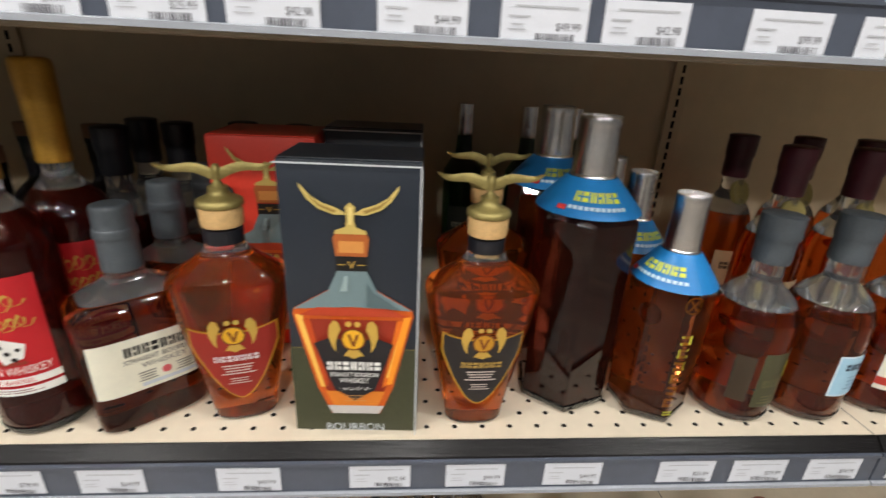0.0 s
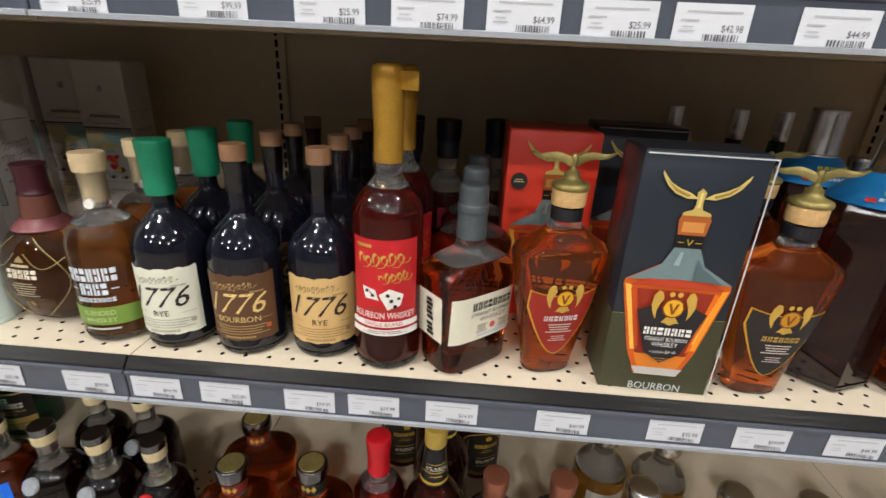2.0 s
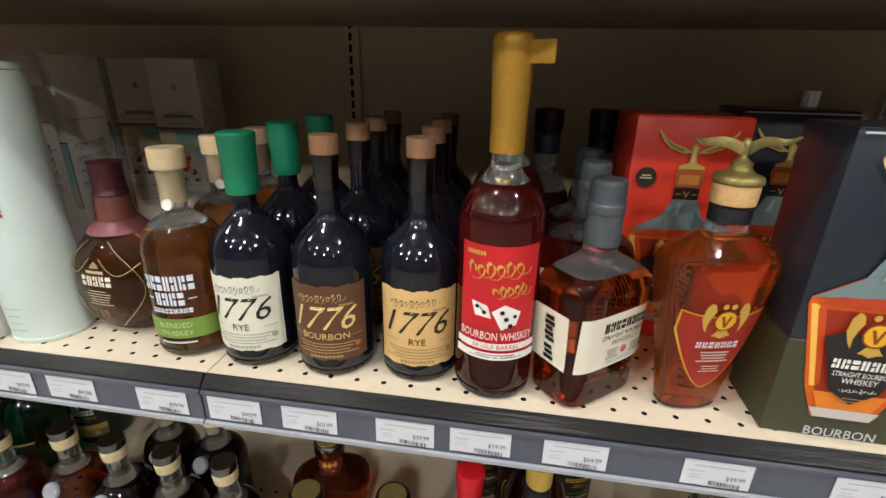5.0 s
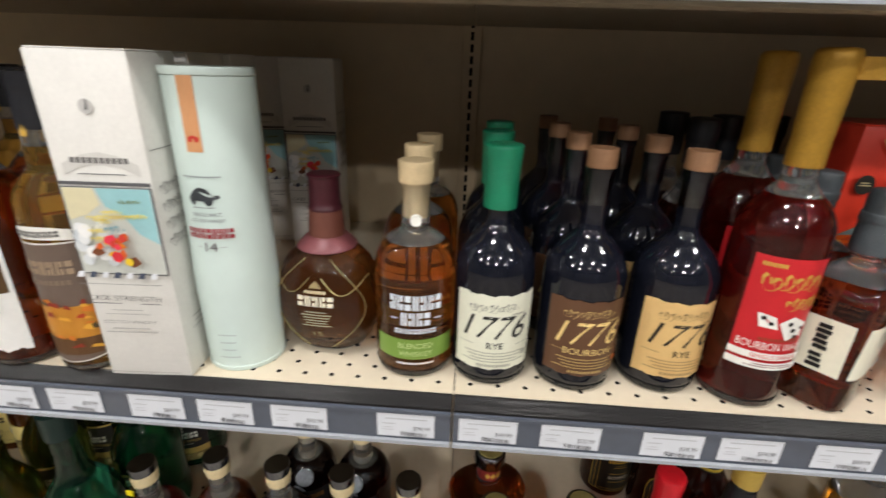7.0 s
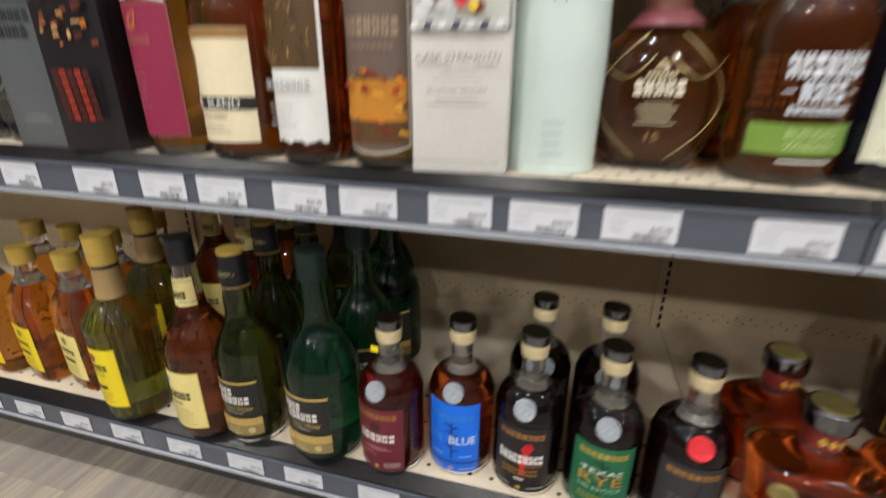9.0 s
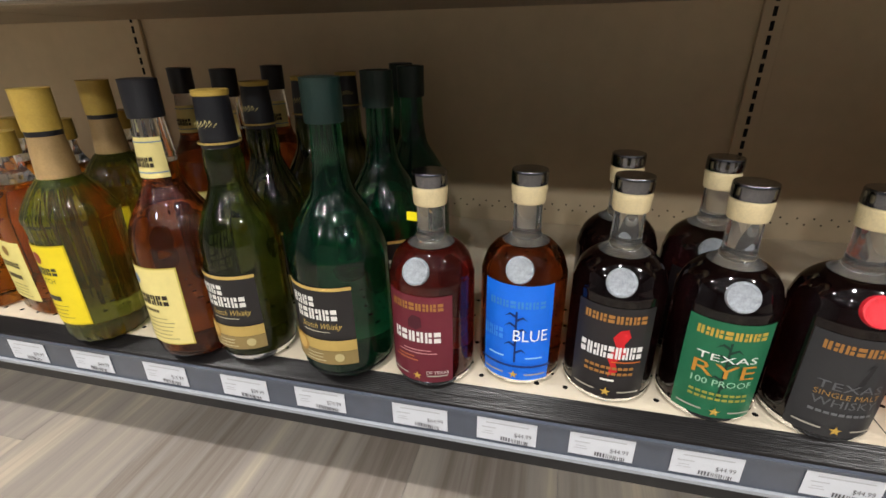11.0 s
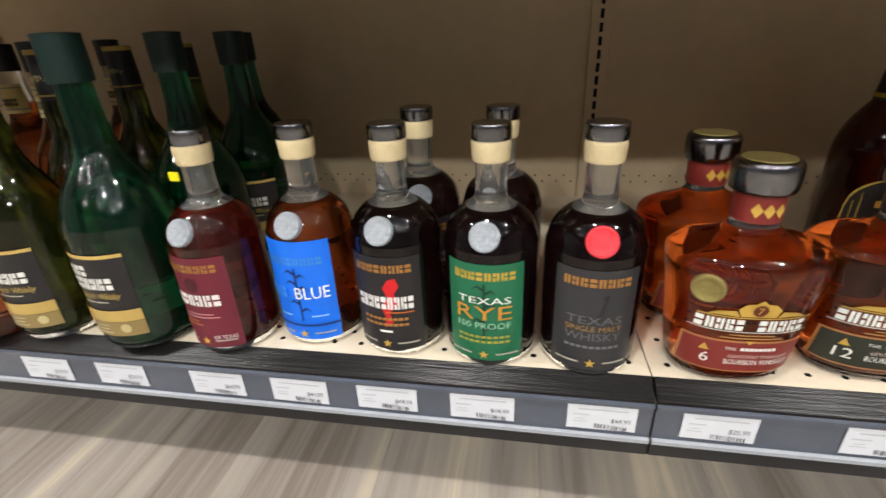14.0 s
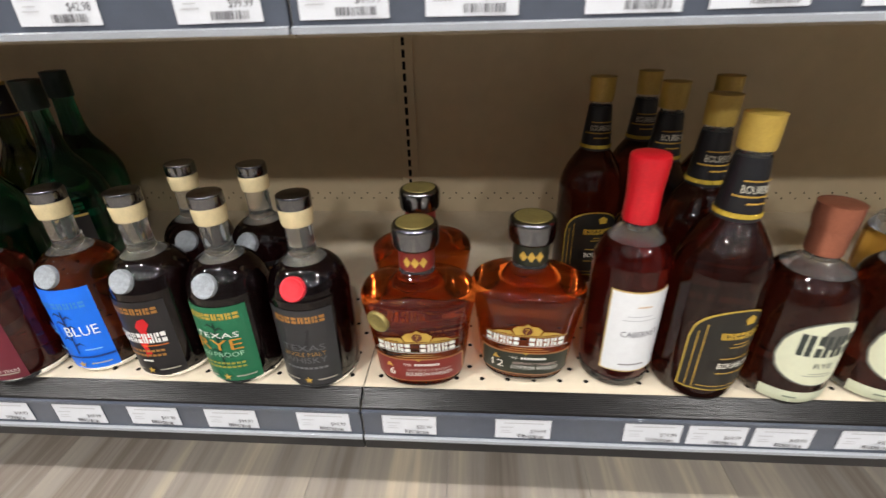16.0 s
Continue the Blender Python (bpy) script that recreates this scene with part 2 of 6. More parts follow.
def shelf(level):
    z, y0 = LEVELS[level]
    sh = thing("shelf", "cream perforated steel shelf with dark ribbed front edge and grey tag rail", "shelf", kind="structure")
    lip = 0.022 if level == "bottom" else 0.0135
    deck = new("deck", deck_mesh(BACK_Y - y0 - lip - 0.002))
    deck.parent = sh
    deck.location = (0, y0 + lip, z)
    part("pan", box(0.001, y0 + 0.012, z - 0.034, BAY - 0.001, BACK_Y - 0.002, z - 0.028), M_SHADED_BEIGE, sh, "beige steel underside with shade in its colour")
    # Added black sheet, no real part: it imitates the shade below the holes.
    part("shade_sheet", box(0.002, y0 + lip, z - 0.0052, BAY - 0.002, BACK_Y - 0.003, z - 0.0042), M_BLACK, sh, "added black sheet for the shade under the perforated deck")
    part("front_channel", extrude_x([(y0 + 0.006, z - 0.056), (y0 + 0.03, z - 0.056), (y0 + 0.03, z - 0.05), (y0 + 0.012, z - 0.05), (y0 + 0.012, z - 0.012), (y0 + 0.006, z - 0.012)], 0.001, BAY - 0.001), M_SHADED_BEIGE, sh)
    prof, steps = [(y0 + lip - 0.0005, z - 0.002), (y0 + lip - 0.0005, z + 0.0012)], 11
    for i in range(steps):
        f0, f1 = i / steps, (i + 0.62) / steps
        for f, out in ((f0, 0.0), (f1, 0.0), (f1 + 0.01, 0.0006), (f0 + 1 / steps - 0.01, 0.0006)):
            prof.append((y0 + lip - 0.002 - (lip - 0.003) * f + out * 0.3, z + 0.0015 - 0.0105 * f - out * 0.6))
    prof += [(y0 + 0.001, z - 0.0115), (y0 + lip - 0.002, z - 0.0115)]
    part("edge_strip", extrude_x(prof, 0.0012, BAY - 0.0012), M_STRIP, sh, "black ribbed edge strip with wood-like sheen")
    rail = [(y0 + 0.001, z - 0.0118), (y0 - 0.002, z - 0.0125), (y0 - 0.002, z - 0.016), (y0 + 0.0005, z - 0.0175), (y0 + 0.0005, z - 0.0500), (y0 + 0.0058, z - 0.0520), (y0 + 0.0058, z - 0.0118)]
    part("tag_rail", extrude_x(rail, 0.0012, BAY - 0.0012), M_HOLDER, sh, "blue-grey plastic price tag rail")
    part("rail_rim", extrude_x([(y0 - 0.0035, z - 0.0535), (y0 - 0.0035, z - 0.0495), (y0 - 0.001, z - 0.0485), (y0 + 0.0055, z - 0.0522), (y0 + 0.0055, z - 0.0535)], 0.0012, BAY - 0.0012), M_RIM, sh, "pale clear plastic lower rim")
    if level == "bottom":
        part("base_edge", extrude_x([(y0 + 0.004, z - 0.073), (y0 + 0.03, z - 0.073), (y0 + 0.03, z - 0.0545), (y0 - 0.001, z - 0.0545), (y0 - 0.001, z - 0.069)], 0.0012, BAY - 0.0012), M_BLACK, sh, "black steel base edge")
        part("kick_plate", box(0.001, y0 + 0.09, 0.0, BAY - 0.001, y0 + 0.10, z - 0.034), M_BLACK, sh, "black recessed kick plate")
    return sh


for level in LEVELS:
    first = shelf(level)
    first.matrix_basis = pose(0, 0, 0)
    for k in (-2, -1, 1):
        copy_thing(first, pose(k * BAY, 0, 0))


def back_panel(x):
    tagged_panel = tagged(part("back_panel", box(x + 0.002, BACK_Y, 0.0, x + BAY - 0.002, BACK_Y + 0.02, 2.0, 0.001), M_BACK), "beige-brown steel back panel of the shelving", "shelf panel", kind="structure")
    # Flat dark discs on the panel stand for holes filled with shade.
    bm = bmesh.new()
    for row in range(2):
        for i in range(int(BAY / 0.0254)):
            m = Matrix.Translation((x + 0.02 + i * 0.0254 + row * 0.0127, BACK_Y - 0.0004, 0.196 + row * 0.011)) @ Matrix.Rotation(radians(90), 4, "X")
            bmesh.ops.create_circle(bm, cap_ends=True, segments=6, radius=0.0018, matrix=m)
    tagged(part("hole", bm, M_HOLE_SHADE, tagged_panel), kind="stuff")


for k in (-2, -1, 0, 1):
    back_panel(k * BAY)


def upright(x):
    post = thing("shelf_upright", "brown slotted steel upright between two shelf bays", "shelf upright", pose(x, 0, 0), kind="structure")
    part("post", box(-0.016, BACK_Y - 0.008, 0, 0.016, BACK_Y - 0.001, 2.0, 0.001), M_BACK, post)
    # Thin dark blocks stand for the slots and the shade in them.
    bm = bmesh.new()
    for i in range(95):
        add_box(bm, -0.0028, BACK_Y - 0.0086, 0.05 + i * 0.0195, 0.0028, BACK_Y - 0.006, 0.0632 + i * 0.0195)
    tagged(part("slot", bm, M_HOLE_SHADE, post, "black slots"), kind="stuff")


for k in (-1, 0, 1):
    upright(k * BAY - 0.005)
part("gondola_top", box(-2 * BAY, -0.01, 2.0, 2 * BAY, 0.56, 2.03), M_SHADED_BEIGE)["kind"] = "structure"
tagged(bpy.data.objects["gondola_top"], "beige steel top of the shelving", "shelf panel")

# ---------------- bottles, boxes and their labels ----------------
def rgb(r, g, b):
    """Linear colour from everyday 0 to 255 values."""
    return tuple((v / 255 / 12.92) if v < 10.3 else ((v / 255 + 0.055) / 1.055) ** 2.4 for v in (r, g, b))


WHITE, CREAM, BLACK = rgb(236, 234, 226), rgb(238, 222, 170), rgb(18, 17, 17)
GOLD, RED, DARK = rgb(196, 158, 70), rgb(196, 34, 40), rgb(44, 42, 44)

G_BLACK = material("black_glass_full", (0.006, 0.007, 0.012), 0.03, vary=0, ior=1.52)
G_DARKRED = material("dark_red_whiskey", (0.27, 0.022, 0.015), 0.02, vary=0, trans=0.93, ior=1.45)
G_NIGHT = material("near_black_whiskey", (0.020, 0.006, 0.007), 0.02, vary=0, trans=0.9, ior=1.48)
G_COLA = material("dark_brown_whiskey", (0.12, 0.022, 0.012), 0.02, vary=0, trans=0.93, ior=1.45)
G_AMBER = material("amber_whiskey", (0.62, 0.125, 0.020), 0.02, vary=0, trans=0.985, ior=1.42)
G_ORANGE = material("orange_whiskey", (0.80, 0.34, 0.055), 0.02, vary=0, trans=0.965, ior=1.42)
G_RUST = material("rust_whiskey", (0.48, 0.10, 0.022), 0.02, vary=0, trans=0.98, ior=1.42)
G_URN = material("bright_amber_whiskey", (0.87, 0.215, 0.034), 0.02, vary=0, trans=0.955, ior=1.42)
G_BROWN = material("brown_whiskey", (0.40, 0.10, 0.022), 0.02, vary=0, trans=0.96, ior=1.43)
G_MOSS = material("moss_green_glass", (0.10, 0.15, 0.025), 0.03, vary=0, trans=0.96, ior=1.46)
G_PALE = material("pale_gold_whisky", (0.84, 0.52, 0.12), 0.02, vary=0, trans=0.95, ior=1.40)
G_GREEN = material("bottle_green_glass", (0.022, 0.22, 0.11), 0.03, vary=0, trans=0.97, ior=1.48)
G_OLIVE = material("olive_green_glass", (0.26, 0.30, 0.05), 0.03, vary=0, trans=0.95, ior=1.45)
G_DKGREEN = material("dark_green_glass", (0.02, 0.09, 0.03), 0.03, vary=0, trans=0.95, ior=1.48)
G_FOOT = material("thick_glass_foot", (0.46, 0.49, 0.50), 0.03, vary=0, trans=0.97, ior=1.52)
G_GOLD = material("golden_whisky", (0.66, 0.33, 0.055), 0.02, vary=0, trans=0.97, ior=1.42)
G_HONEY = material("honey_brown_whiskey", (0.62, 0.23, 0.045), 0.02, vary=0, trans=0.965, ior=1.42)
G_PINCH = material("brown_amber_whisky", (0.32, 0.11, 0.028), 0.02, vary=0, trans=0.95, ior=1.42)
G_NECK = material("thick_clear_glass", (0.92, 0.94, 0.94), 0.05, vary=0, trans=0.965, ior=1.5)
G_CLEAR = material("clear_glass", (0.93, 0.95, 0.95), 0.02, vary=0, trans=1.0, ior=1.45)
M_WOOD = material("stopper_wood", rgb(146, 108, 78), 0.55, vary=0.2, scale=120, bump=0.3, stretch=(1, 1, 0.2))
M_PALEWOOD = material("pale_stopper", rgb(226, 202, 158), 0.5, vary=0.1, scale=120, bump=0.2)
M_CORK = material("cork", rgb(206, 168, 112), 0.7, vary=0.22, scale=260, bump=0.4)
M_STEEL = material("brushed_steel", (0.82, 0.81, 0.79), 0.24, metal=1.0, vary=0.12, scale=60, bump=0.1, stretch=(1, 1, 8))
M_CHROME = material("dark_chrome", (0.20, 0.205, 0.22), 0.16, metal=1.0, vary=0.1, scale=40)
M_COPPER = material("copper_foil", rgb(178, 112, 88), 0.33, metal=0.6, vary=0.12, scale=70, bump=0.2)
M_GOLDWAX = material("gold_wax", rgb(184, 140, 52), 0.34, metal=0.35, vary=0.18, scale=60, bump=0.4)
M_GOLDMETAL = material("antique_gold", rgb(158, 144, 88), 0.45, metal=0.6, vary=0.25, scale=90, bump=0.5)
M_GREYWAX = material("grey_wax", rgb(74, 80, 84), 0.42, vary=0.15, scale=80, bump=0.3)
M_GREENWAX = material("green_wax", rgb(24, 122, 88), 0.35, vary=0.12, scale=60, bump=0.3)
M_DKGREENWAX = material("dark_green_wax", rgb(12, 38, 34), 0.4, vary=0.12, scale=60, bump=0.3)
M_REDWAX = material("red_wax", rgb(206, 28, 40), 0.32, vary=0.12, scale=60, bump=0.3)
M_BURG = material("burgundy_capsule", rgb(70, 28, 36), 0.35, vary=0.15, scale=70, bump=0.2)
M_PINK = material("pink_collar", rgb(122, 68, 72), 0.4, vary=0.15, scale=90)
M_BLACKCAP = material("black_cap", rgb(26, 27, 32), 0.38, vary=0.15, scale=80, bump=0.15)
M_CREAMWAX = material("cream_wax", rgb(228, 210, 164), 0.5, vary=0.12, scale=90, bump=0.4)
M_YELLOWCAP = material("yellow_cap", rgb(188, 158, 74), 0.4, vary=0.12, scale=90, bump=0.15)
M_TANCAP = material("tan_sleeve", rgb(160, 132, 88), 0.45, vary=0.15, scale=80)
M_SILVERWAX = material("silver_seal", rgb(160, 166, 172), 0.5, metal=0.1, vary=0.35, scale=260, bump=1.0)
M_REDSEAL = material("red_seal", rgb(214, 40, 52), 0.38, vary=0.15, scale=220, bump=0.7)
M_BLUECARD = material("blue_collar", rgb(30, 118, 180), 0.4, vary=0.08, scale=60)
M_WIRE = material("gold_wire", rgb(200, 180, 120), 0.3, metal=0.8, vary=0)


def smooth_line(pts, n=4):
    """Rounds an outline of (radius, height); a point given twice stays a corner."""
    runs, run = [], [pts[0]]
    for p in pts[1:]:
        if p == run[-1]:
            runs.append(run)
            run = [p]
        else:
            run.append(p)
    runs.append(run)
    out = []
    for r in runs:
        if len(r) < 3:
            out += r
            continue
        ext = [r[0]] + list(r) + [r[-1]]
        for i in range(1, len(ext) - 2):
            p0, p1, p2, p3 = (Vector(ext[k]) for k in (i - 1, i, i + 1, i + 2))
            for s in range(n):
                t = s / n
                q = 0.5 * (2 * p1 + (p2 - p0) * t + (2 * p0 - 5 * p1 + 4 * p2 - p3) * t * t + (3 * p1 - p0 - 3 * p2 + p3) * t**3)
                out.append((max(q.x, 0.0005), q.y))
        out.append(r[-1])
    return out


def lathe(pts, seg=28, a=1.0, b=1.0, n=2.0, turn=0.0, flutes=0, flute=0.0):
    """A closed body turned from (radius, height) points; a and b flatten it, n squares it."""
    bm = bmesh.new()
    rings = []
    for r, z in pts:
        ring = []
        for k in range(seg):
            th = 2 * math.pi * k / seg + turn
            cx, cy = math.cos(th), math.sin(th)
            if n != 2.0:
                cx, cy = (math.copysign(abs(c) ** (2 / n), c) for c in (cx, cy))
            rr = r * (1 + flute * (0.5 + 0.5 * math.cos(flutes * th))) if flutes else r
            ring.append(bm.verts.new((rr * a * cx, rr * b * cy, z)))
        rings.append(ring)
    for r0, r1 in zip(rings, rings[1:]):
        for k in range(seg):
            bm.faces.new((r0[k], r0[(k + 1) % seg], r1[(k + 1) % seg], r1[k]))
    bm.faces.new(rings[0][::-1])
    bm.faces.new(rings[-1])
    return bm


def radius_at(line, z):
    for (r0, z0), (r1, z1) in zip(line, line[1:]):
        if z0 <= z <= z1 and z1 > z0:
            return r0 + (r1 - r0) * (z - z0) / (z1 - z0)
    return line[-1][0]


def round_surface(line, u_ref):
    def at(u, v, off):
        th = u / u_ref
        r = radius_at(line, v) + off
        return Vector((r * math.sin(th), -r * math.cos(th), v))
    return at


def squared_surface(line, a, b, n):
    def at(u, v, off):
        r = radius_at(line, v)
        q = min(abs(u) / (r * a), 0.995)
        return Vector((u * (1 + off / r), -r * b * (1 - q**n) ** (1 / n) - off, v))
    return at


def flat_surface(y):
    def at(u, v, off):
        return Vector((u, y - off, v))
    return at


TEXTS = {}


def text_faces(s, slant=0.0):
    """Outlines of a word in the built-in face: height about 1, centred on x."""
    if (s, slant) not in TEXTS:
        cu = bpy.data.curves.new("lettering", "FONT")
        cu.body, cu.shear, cu.resolution_u = s, slant, 2
        ob = new("lettering", cu)
        me = bpy.data.meshes.new_from_object(ob.evaluated_get(bpy.context.evaluated_depsgraph_get()))
        vs = [(v.co.x, v.co.y) for v in me.vertices]
        fs = [tuple(p.vertices) for p in me.polygons]
        bpy.data.objects.remove(ob)
        bpy.data.meshes.remove(me)
        x0, x1 = min(v[0] for v in vs), max(v[0] for v in vs)
        top = max(v[1] for v in vs)
        TEXTS[s, slant] = ([((x - (x0 + x1) / 2) / top, y / top) for x, y in vs], fs, (x1 - x0) / top)
    return TEXTS[s, slant]


def patch(bm, surf, u0, u1, low, high, off, nu=14, nv=5):
    """A sheet on a surface between two edges, which are heights or functions of u."""
    lo = low if callable(low) else (lambda u: low)
    hi = high if callable(high) else (lambda u: high)
    grid = [[bm.verts.new(surf(u, lo(u) + (hi(u) - lo(u)) * j / nv, off)) for j in range(nv + 1)] for u in (u0 + (u1 - u0) * i / nu for i in range(nu + 1))]
    for c0, c1 in zip(grid, grid[1:]):
        for j in range(nv):
            bm.faces.new((c0[j], c1[j], c1[j + 1], c0[j + 1]))


def sheet_edge(u0, u1, kind, v, lift):
    """The edge of a label: straight, arched, pointed or torn."""
    mid, half = (u0 + u1) / 2, (u1 - u0) / 2
    if kind == "arch":
        return lambda u: v + lift * (max(1 - ((u - mid) / half) ** 2, 0)) ** 0.5
    if kind == "bow":
        return lambda u: v + lift * (1 - ((u - mid) / half) ** 2)
    if kind == "point":
        return lambda u: v - lift * (1 - abs((u - mid) / half) ** 1.7)
    if kind == "torn":
        return lambda u: v + lift * (math.sin(u * 310) * 0.5 + math.sin(u * 730 + 1) * 0.3)
    return lambda u: v


# Plain blocks that stand for the strokes of a maker's name.
BLOCKS = (((0, 0.42, 0, 1), (0.58, 1, 0, 1)), ((0, 1, 0, 0.42), (0, 1, 0.58, 1)), ((0, 0.36, 0, 1), (0.52, 1, 0, 0.44), (0.52, 1, 0.58, 1)), ((0, 0.46, 0, 0.42), (0, 0.46, 0.58, 1), (0.62, 1, 0, 1)))


def draw(parent, surf, items, off=0.0009):
    """Prints items on a surface, one mesh for each colour and kind.
    r rectangle, s flowing script stroke, t word that can be read, w row of letter blocks, l thin lines, d disc, p outline of points."""
    kinds = {"r": "band", "s": "script", "t": "lettering", "w": "lettering", "l": "small_print", "d": "roundel", "p": "emblem"}
    sets = {}
    crowd = len(items) > 24
    for i, it in enumerate(items):
        kind, colour = it[0], it[-1]
        key = (kinds[kind], colour, -1 if crowd else i)
        bm = sets.setdefault(key, bmesh.new())
        o = off + 0.00016 * i
        if kind == "r":
            _, u0, v0, u1, v1, _ = it
            patch(bm, surf, u0, u1, v0, v1, o, nu=max(2, int(abs(u1 - u0) / 0.006)), nv=1)
        elif kind == "t":
            _, s, u, v, h, *more, _ = it
            wide = more[0] if more else None
            slant = more[1] if len(more) > 1 else 0.0
            vs, fs, w = text_faces(s, slant)
            k = wide / w if wide else h
            made = [bm.verts.new(surf(u + x * k, v + y * h, o)) for x, y in vs]
            for f in fs:
                bm.faces.new([made[j] for j in f])
        elif kind == "w":
            _, n, u, v, w, h, _ = it
            step = w / n
            for j in range(n):
                ua, ub = u - w / 2 + (j + 0.09) * step, u - w / 2 + (j + 0.86) * step
                if h < 0.0055:
                    patch(bm, surf, ua, ub, v, v + h, o, 1, 1)
                    continue
                for f0, f1, g0, g1 in BLOCKS[(j * 3 + n) % 4]:
                    patch(bm, surf, ua + (ub - ua) * f0, ua + (ub - ua) * f1, v + h * g0, v + h * g1, o, 1, 1)
        elif kind == "l":
            _, n, u, v, w, gap, th, _ = it
            for j in range(n):
                half = w / 2 * (0.72 + 0.28 * ((j * 5 + 3) % 4) / 3)
                patch(bm, surf, u - half, u + half, v + j * gap, v + j * gap + th, o, 6, 1)
        elif kind == "s":
            _, u, v, w, h, thick, _ = it
            n = max(24, int(w / 0.0012))
            ribbon = []
            for j in range(n + 1):
                f = j / n
                a = f * 2 * math.pi * max(3, round(w / (h * 0.5)))
                tall = 0.55 + 0.45 * math.sin(f * 9.0 + n) ** 2
                cu, cv = u + w * (f - 0.5) + h * 0.30 * math.cos(a), v + h * (0.42 + 0.5 * tall * math.sin(a)) + h * 0.25 * (f - 0.5)
                g = thick * (0.6 + 0.4 * math.sin(a))
                ribbon.append((bm.verts.new(surf(cu - g / 2, cv + g / 2, o)), bm.verts.new(surf(cu + g / 2, cv - g / 2, o))))
            for (a0, a1), (b0, b1) in zip(ribbon, ribbon[1:]):
                bm.faces.new((a0, b0, b1, a1))
        elif kind == "d":
            _, u, v, r, _ = it
            patch(bm, surf, u - r, u + r, lambda q: v - (max(r * r - (q - u) ** 2, 0)) ** 0.5, lambda q: v + (max(r * r - (q - u) ** 2, 0)) ** 0.5, o, 12, 2)
        elif kind == "p":
            _, pts, _ = it
            bm.faces.new([bm.verts.new(surf(u, v, o)) for u, v in pts])
    for (name, colour, solo), bm in sets.items():
        mat = colour if isinstance(colour, bpy.types.Material) else ink(colour)
        me = bpy.data.meshes.new(name)
        bm.to_mesh(me)
        bm.free()
        me.materials.append(mat)
        ob = new(name, me)
        ob.parent = parent
        if solo < 0 or name in ("small_print", "lettering", "script"):
            ob["kind"] = "stuff"


def label(parent, surf, u0, v0, u1, v1, colour, items=(), top=("flat", 0), foot=("flat", 0), text="", name="label", border=None, nu=16):
    if border:
        bm = bmesh.new()
        g = 0.0016
        patch(bm, surf, u0 - g, u1 + g, sheet_edge(u0 - g, u1 + g, foot[0], v0 - g, foot[1]), sheet_edge(u0 - g, u1 + g, top[0], v1 + g, top[1]), 0.0005, nu)
        part("label_border", bm, ink(border, 0.35), parent)
    bm = bmesh.new()
    patch(bm, surf, u0, u1, sheet_edge(u0, u1, foot[0], v0, foot[1]), sheet_edge(u0, u1, top[0], v1, top[1]), 0.0008 if border else 0.0006, nu)
    ob = part(name, bm, ink(colour) if isinstance(colour, tuple) else colour, parent, text, smooth=60)
    if items:
        draw(ob, surf, items, 0.0011)
    return ob


def bottle(text, outline, glass, seg=32, a=1.0, b=1.0, n=2.0, fill=None, caps=(), base=0.0, turn=0.0, group="bottles on the shelves", flat=False, smooth_n=4, flutes=0, flute=0.0, slim=1.0):
    """A bottle: filled body, clear neck above the fill height, clear thick foot, and caps of (name, outline, material, label)."""
    th = thing("whiskey_bottle", text, "bottle", group=group)
    if slim != 1.0:
        wide_r = max(p[0] for p in outline)
        outline = [(r * slim if r < 0.5 * wide_r else r, z) for r, z in outline]
        caps = [(cn, [(r * slim, z) for r, z in cl], cm, ct) for cn, cl, cm, ct in caps]
    line = outline if flat else smooth_line(outline, smooth_n)
    th["top"] = line[-1][1]
    low = line
    if fill:
        r = radius_at(line, fill)
        neck = [(r, fill)] + [p for p in line if p[1] > fill]
        low = [p for p in line if p[1] < fill] + [(r, fill - 0.0004)]
        part("neck", lathe(neck, seg, a, b, n, turn), G_NECK, th, "clear empty glass neck", smooth=50)
    if base:
        rb = radius_at(low, base)
        foot = [p for p in low if p[1] < base] + [(rb, base - 0.0002)]
        low = [(rb * 0.97, base)] + [(p[0], p[1]) for p in low if p[1] > base + 0.002]
        part("foot", lathe(foot, seg, a, b, n, turn), G_FOOT, th, "clear thick glass foot", smooth=50)
    part("body", lathe(low, seg, a, b, n, turn, flutes, flute), glass, th, smooth=32 if not flat else 20)
    for cname, cline, cmat, clabel in caps:
        part(cname, lathe(smooth_line(cline, 3), 24), cmat, th, clabel, smooth=40)
    return th, line


def seal(parent, surf, u, v, r, mat, text, name="seal"):
    """A pressed wax disc with a raised rim."""
    c = surf(u, v, 0.0005)
    facing = (surf(u + 0.002, v, 0.0) - surf(u - 0.002, v, 0.0)).cross(surf(u, v + 0.005, 0.0) - surf(u, v - 0.005, 0.0))
    rot = facing.normalized().to_track_quat("Z", "Y").to_matrix().to_4x4()
    bm = lathe([(r * 0.98, -0.003), (r, 0.0005), (r * 0.95, 0.0022), (r * 0.82, 0.0023), (r * 0.76, 0.0017), (r * 0.40, 0.0017), (r * 0.04, 0.0018)], 24)
    bm.transform(Matrix.Translation(c) @ rot)
    return part(name, bm, mat, parent, text, smooth=40)


def spot(x, y, z):
    """Where a thing stands: on the middle shelf the plan is drawn slightly larger."""
    if z == ZM:
        x = x * (0.957 if x > 0 else 0.985)
        if y > 0.1:
            y = 0.07 + (y - 0.07) * 0.92
    return x, y, z + 0.0004


def put(th, x, y, z, turn=0.0):
    k = 1.0 if z != ZM else (0.953 if x > 0 else 0.982)
    th.matrix_basis = pose(*spot(x, y, z), 0, 0, turn) @ Matrix.Scale(k, 4)
    return th


def again(th, x, y, z, turn=0.0):
    return copy_thing(th, pose(*spot(x, y, z), 0, 0, turn))


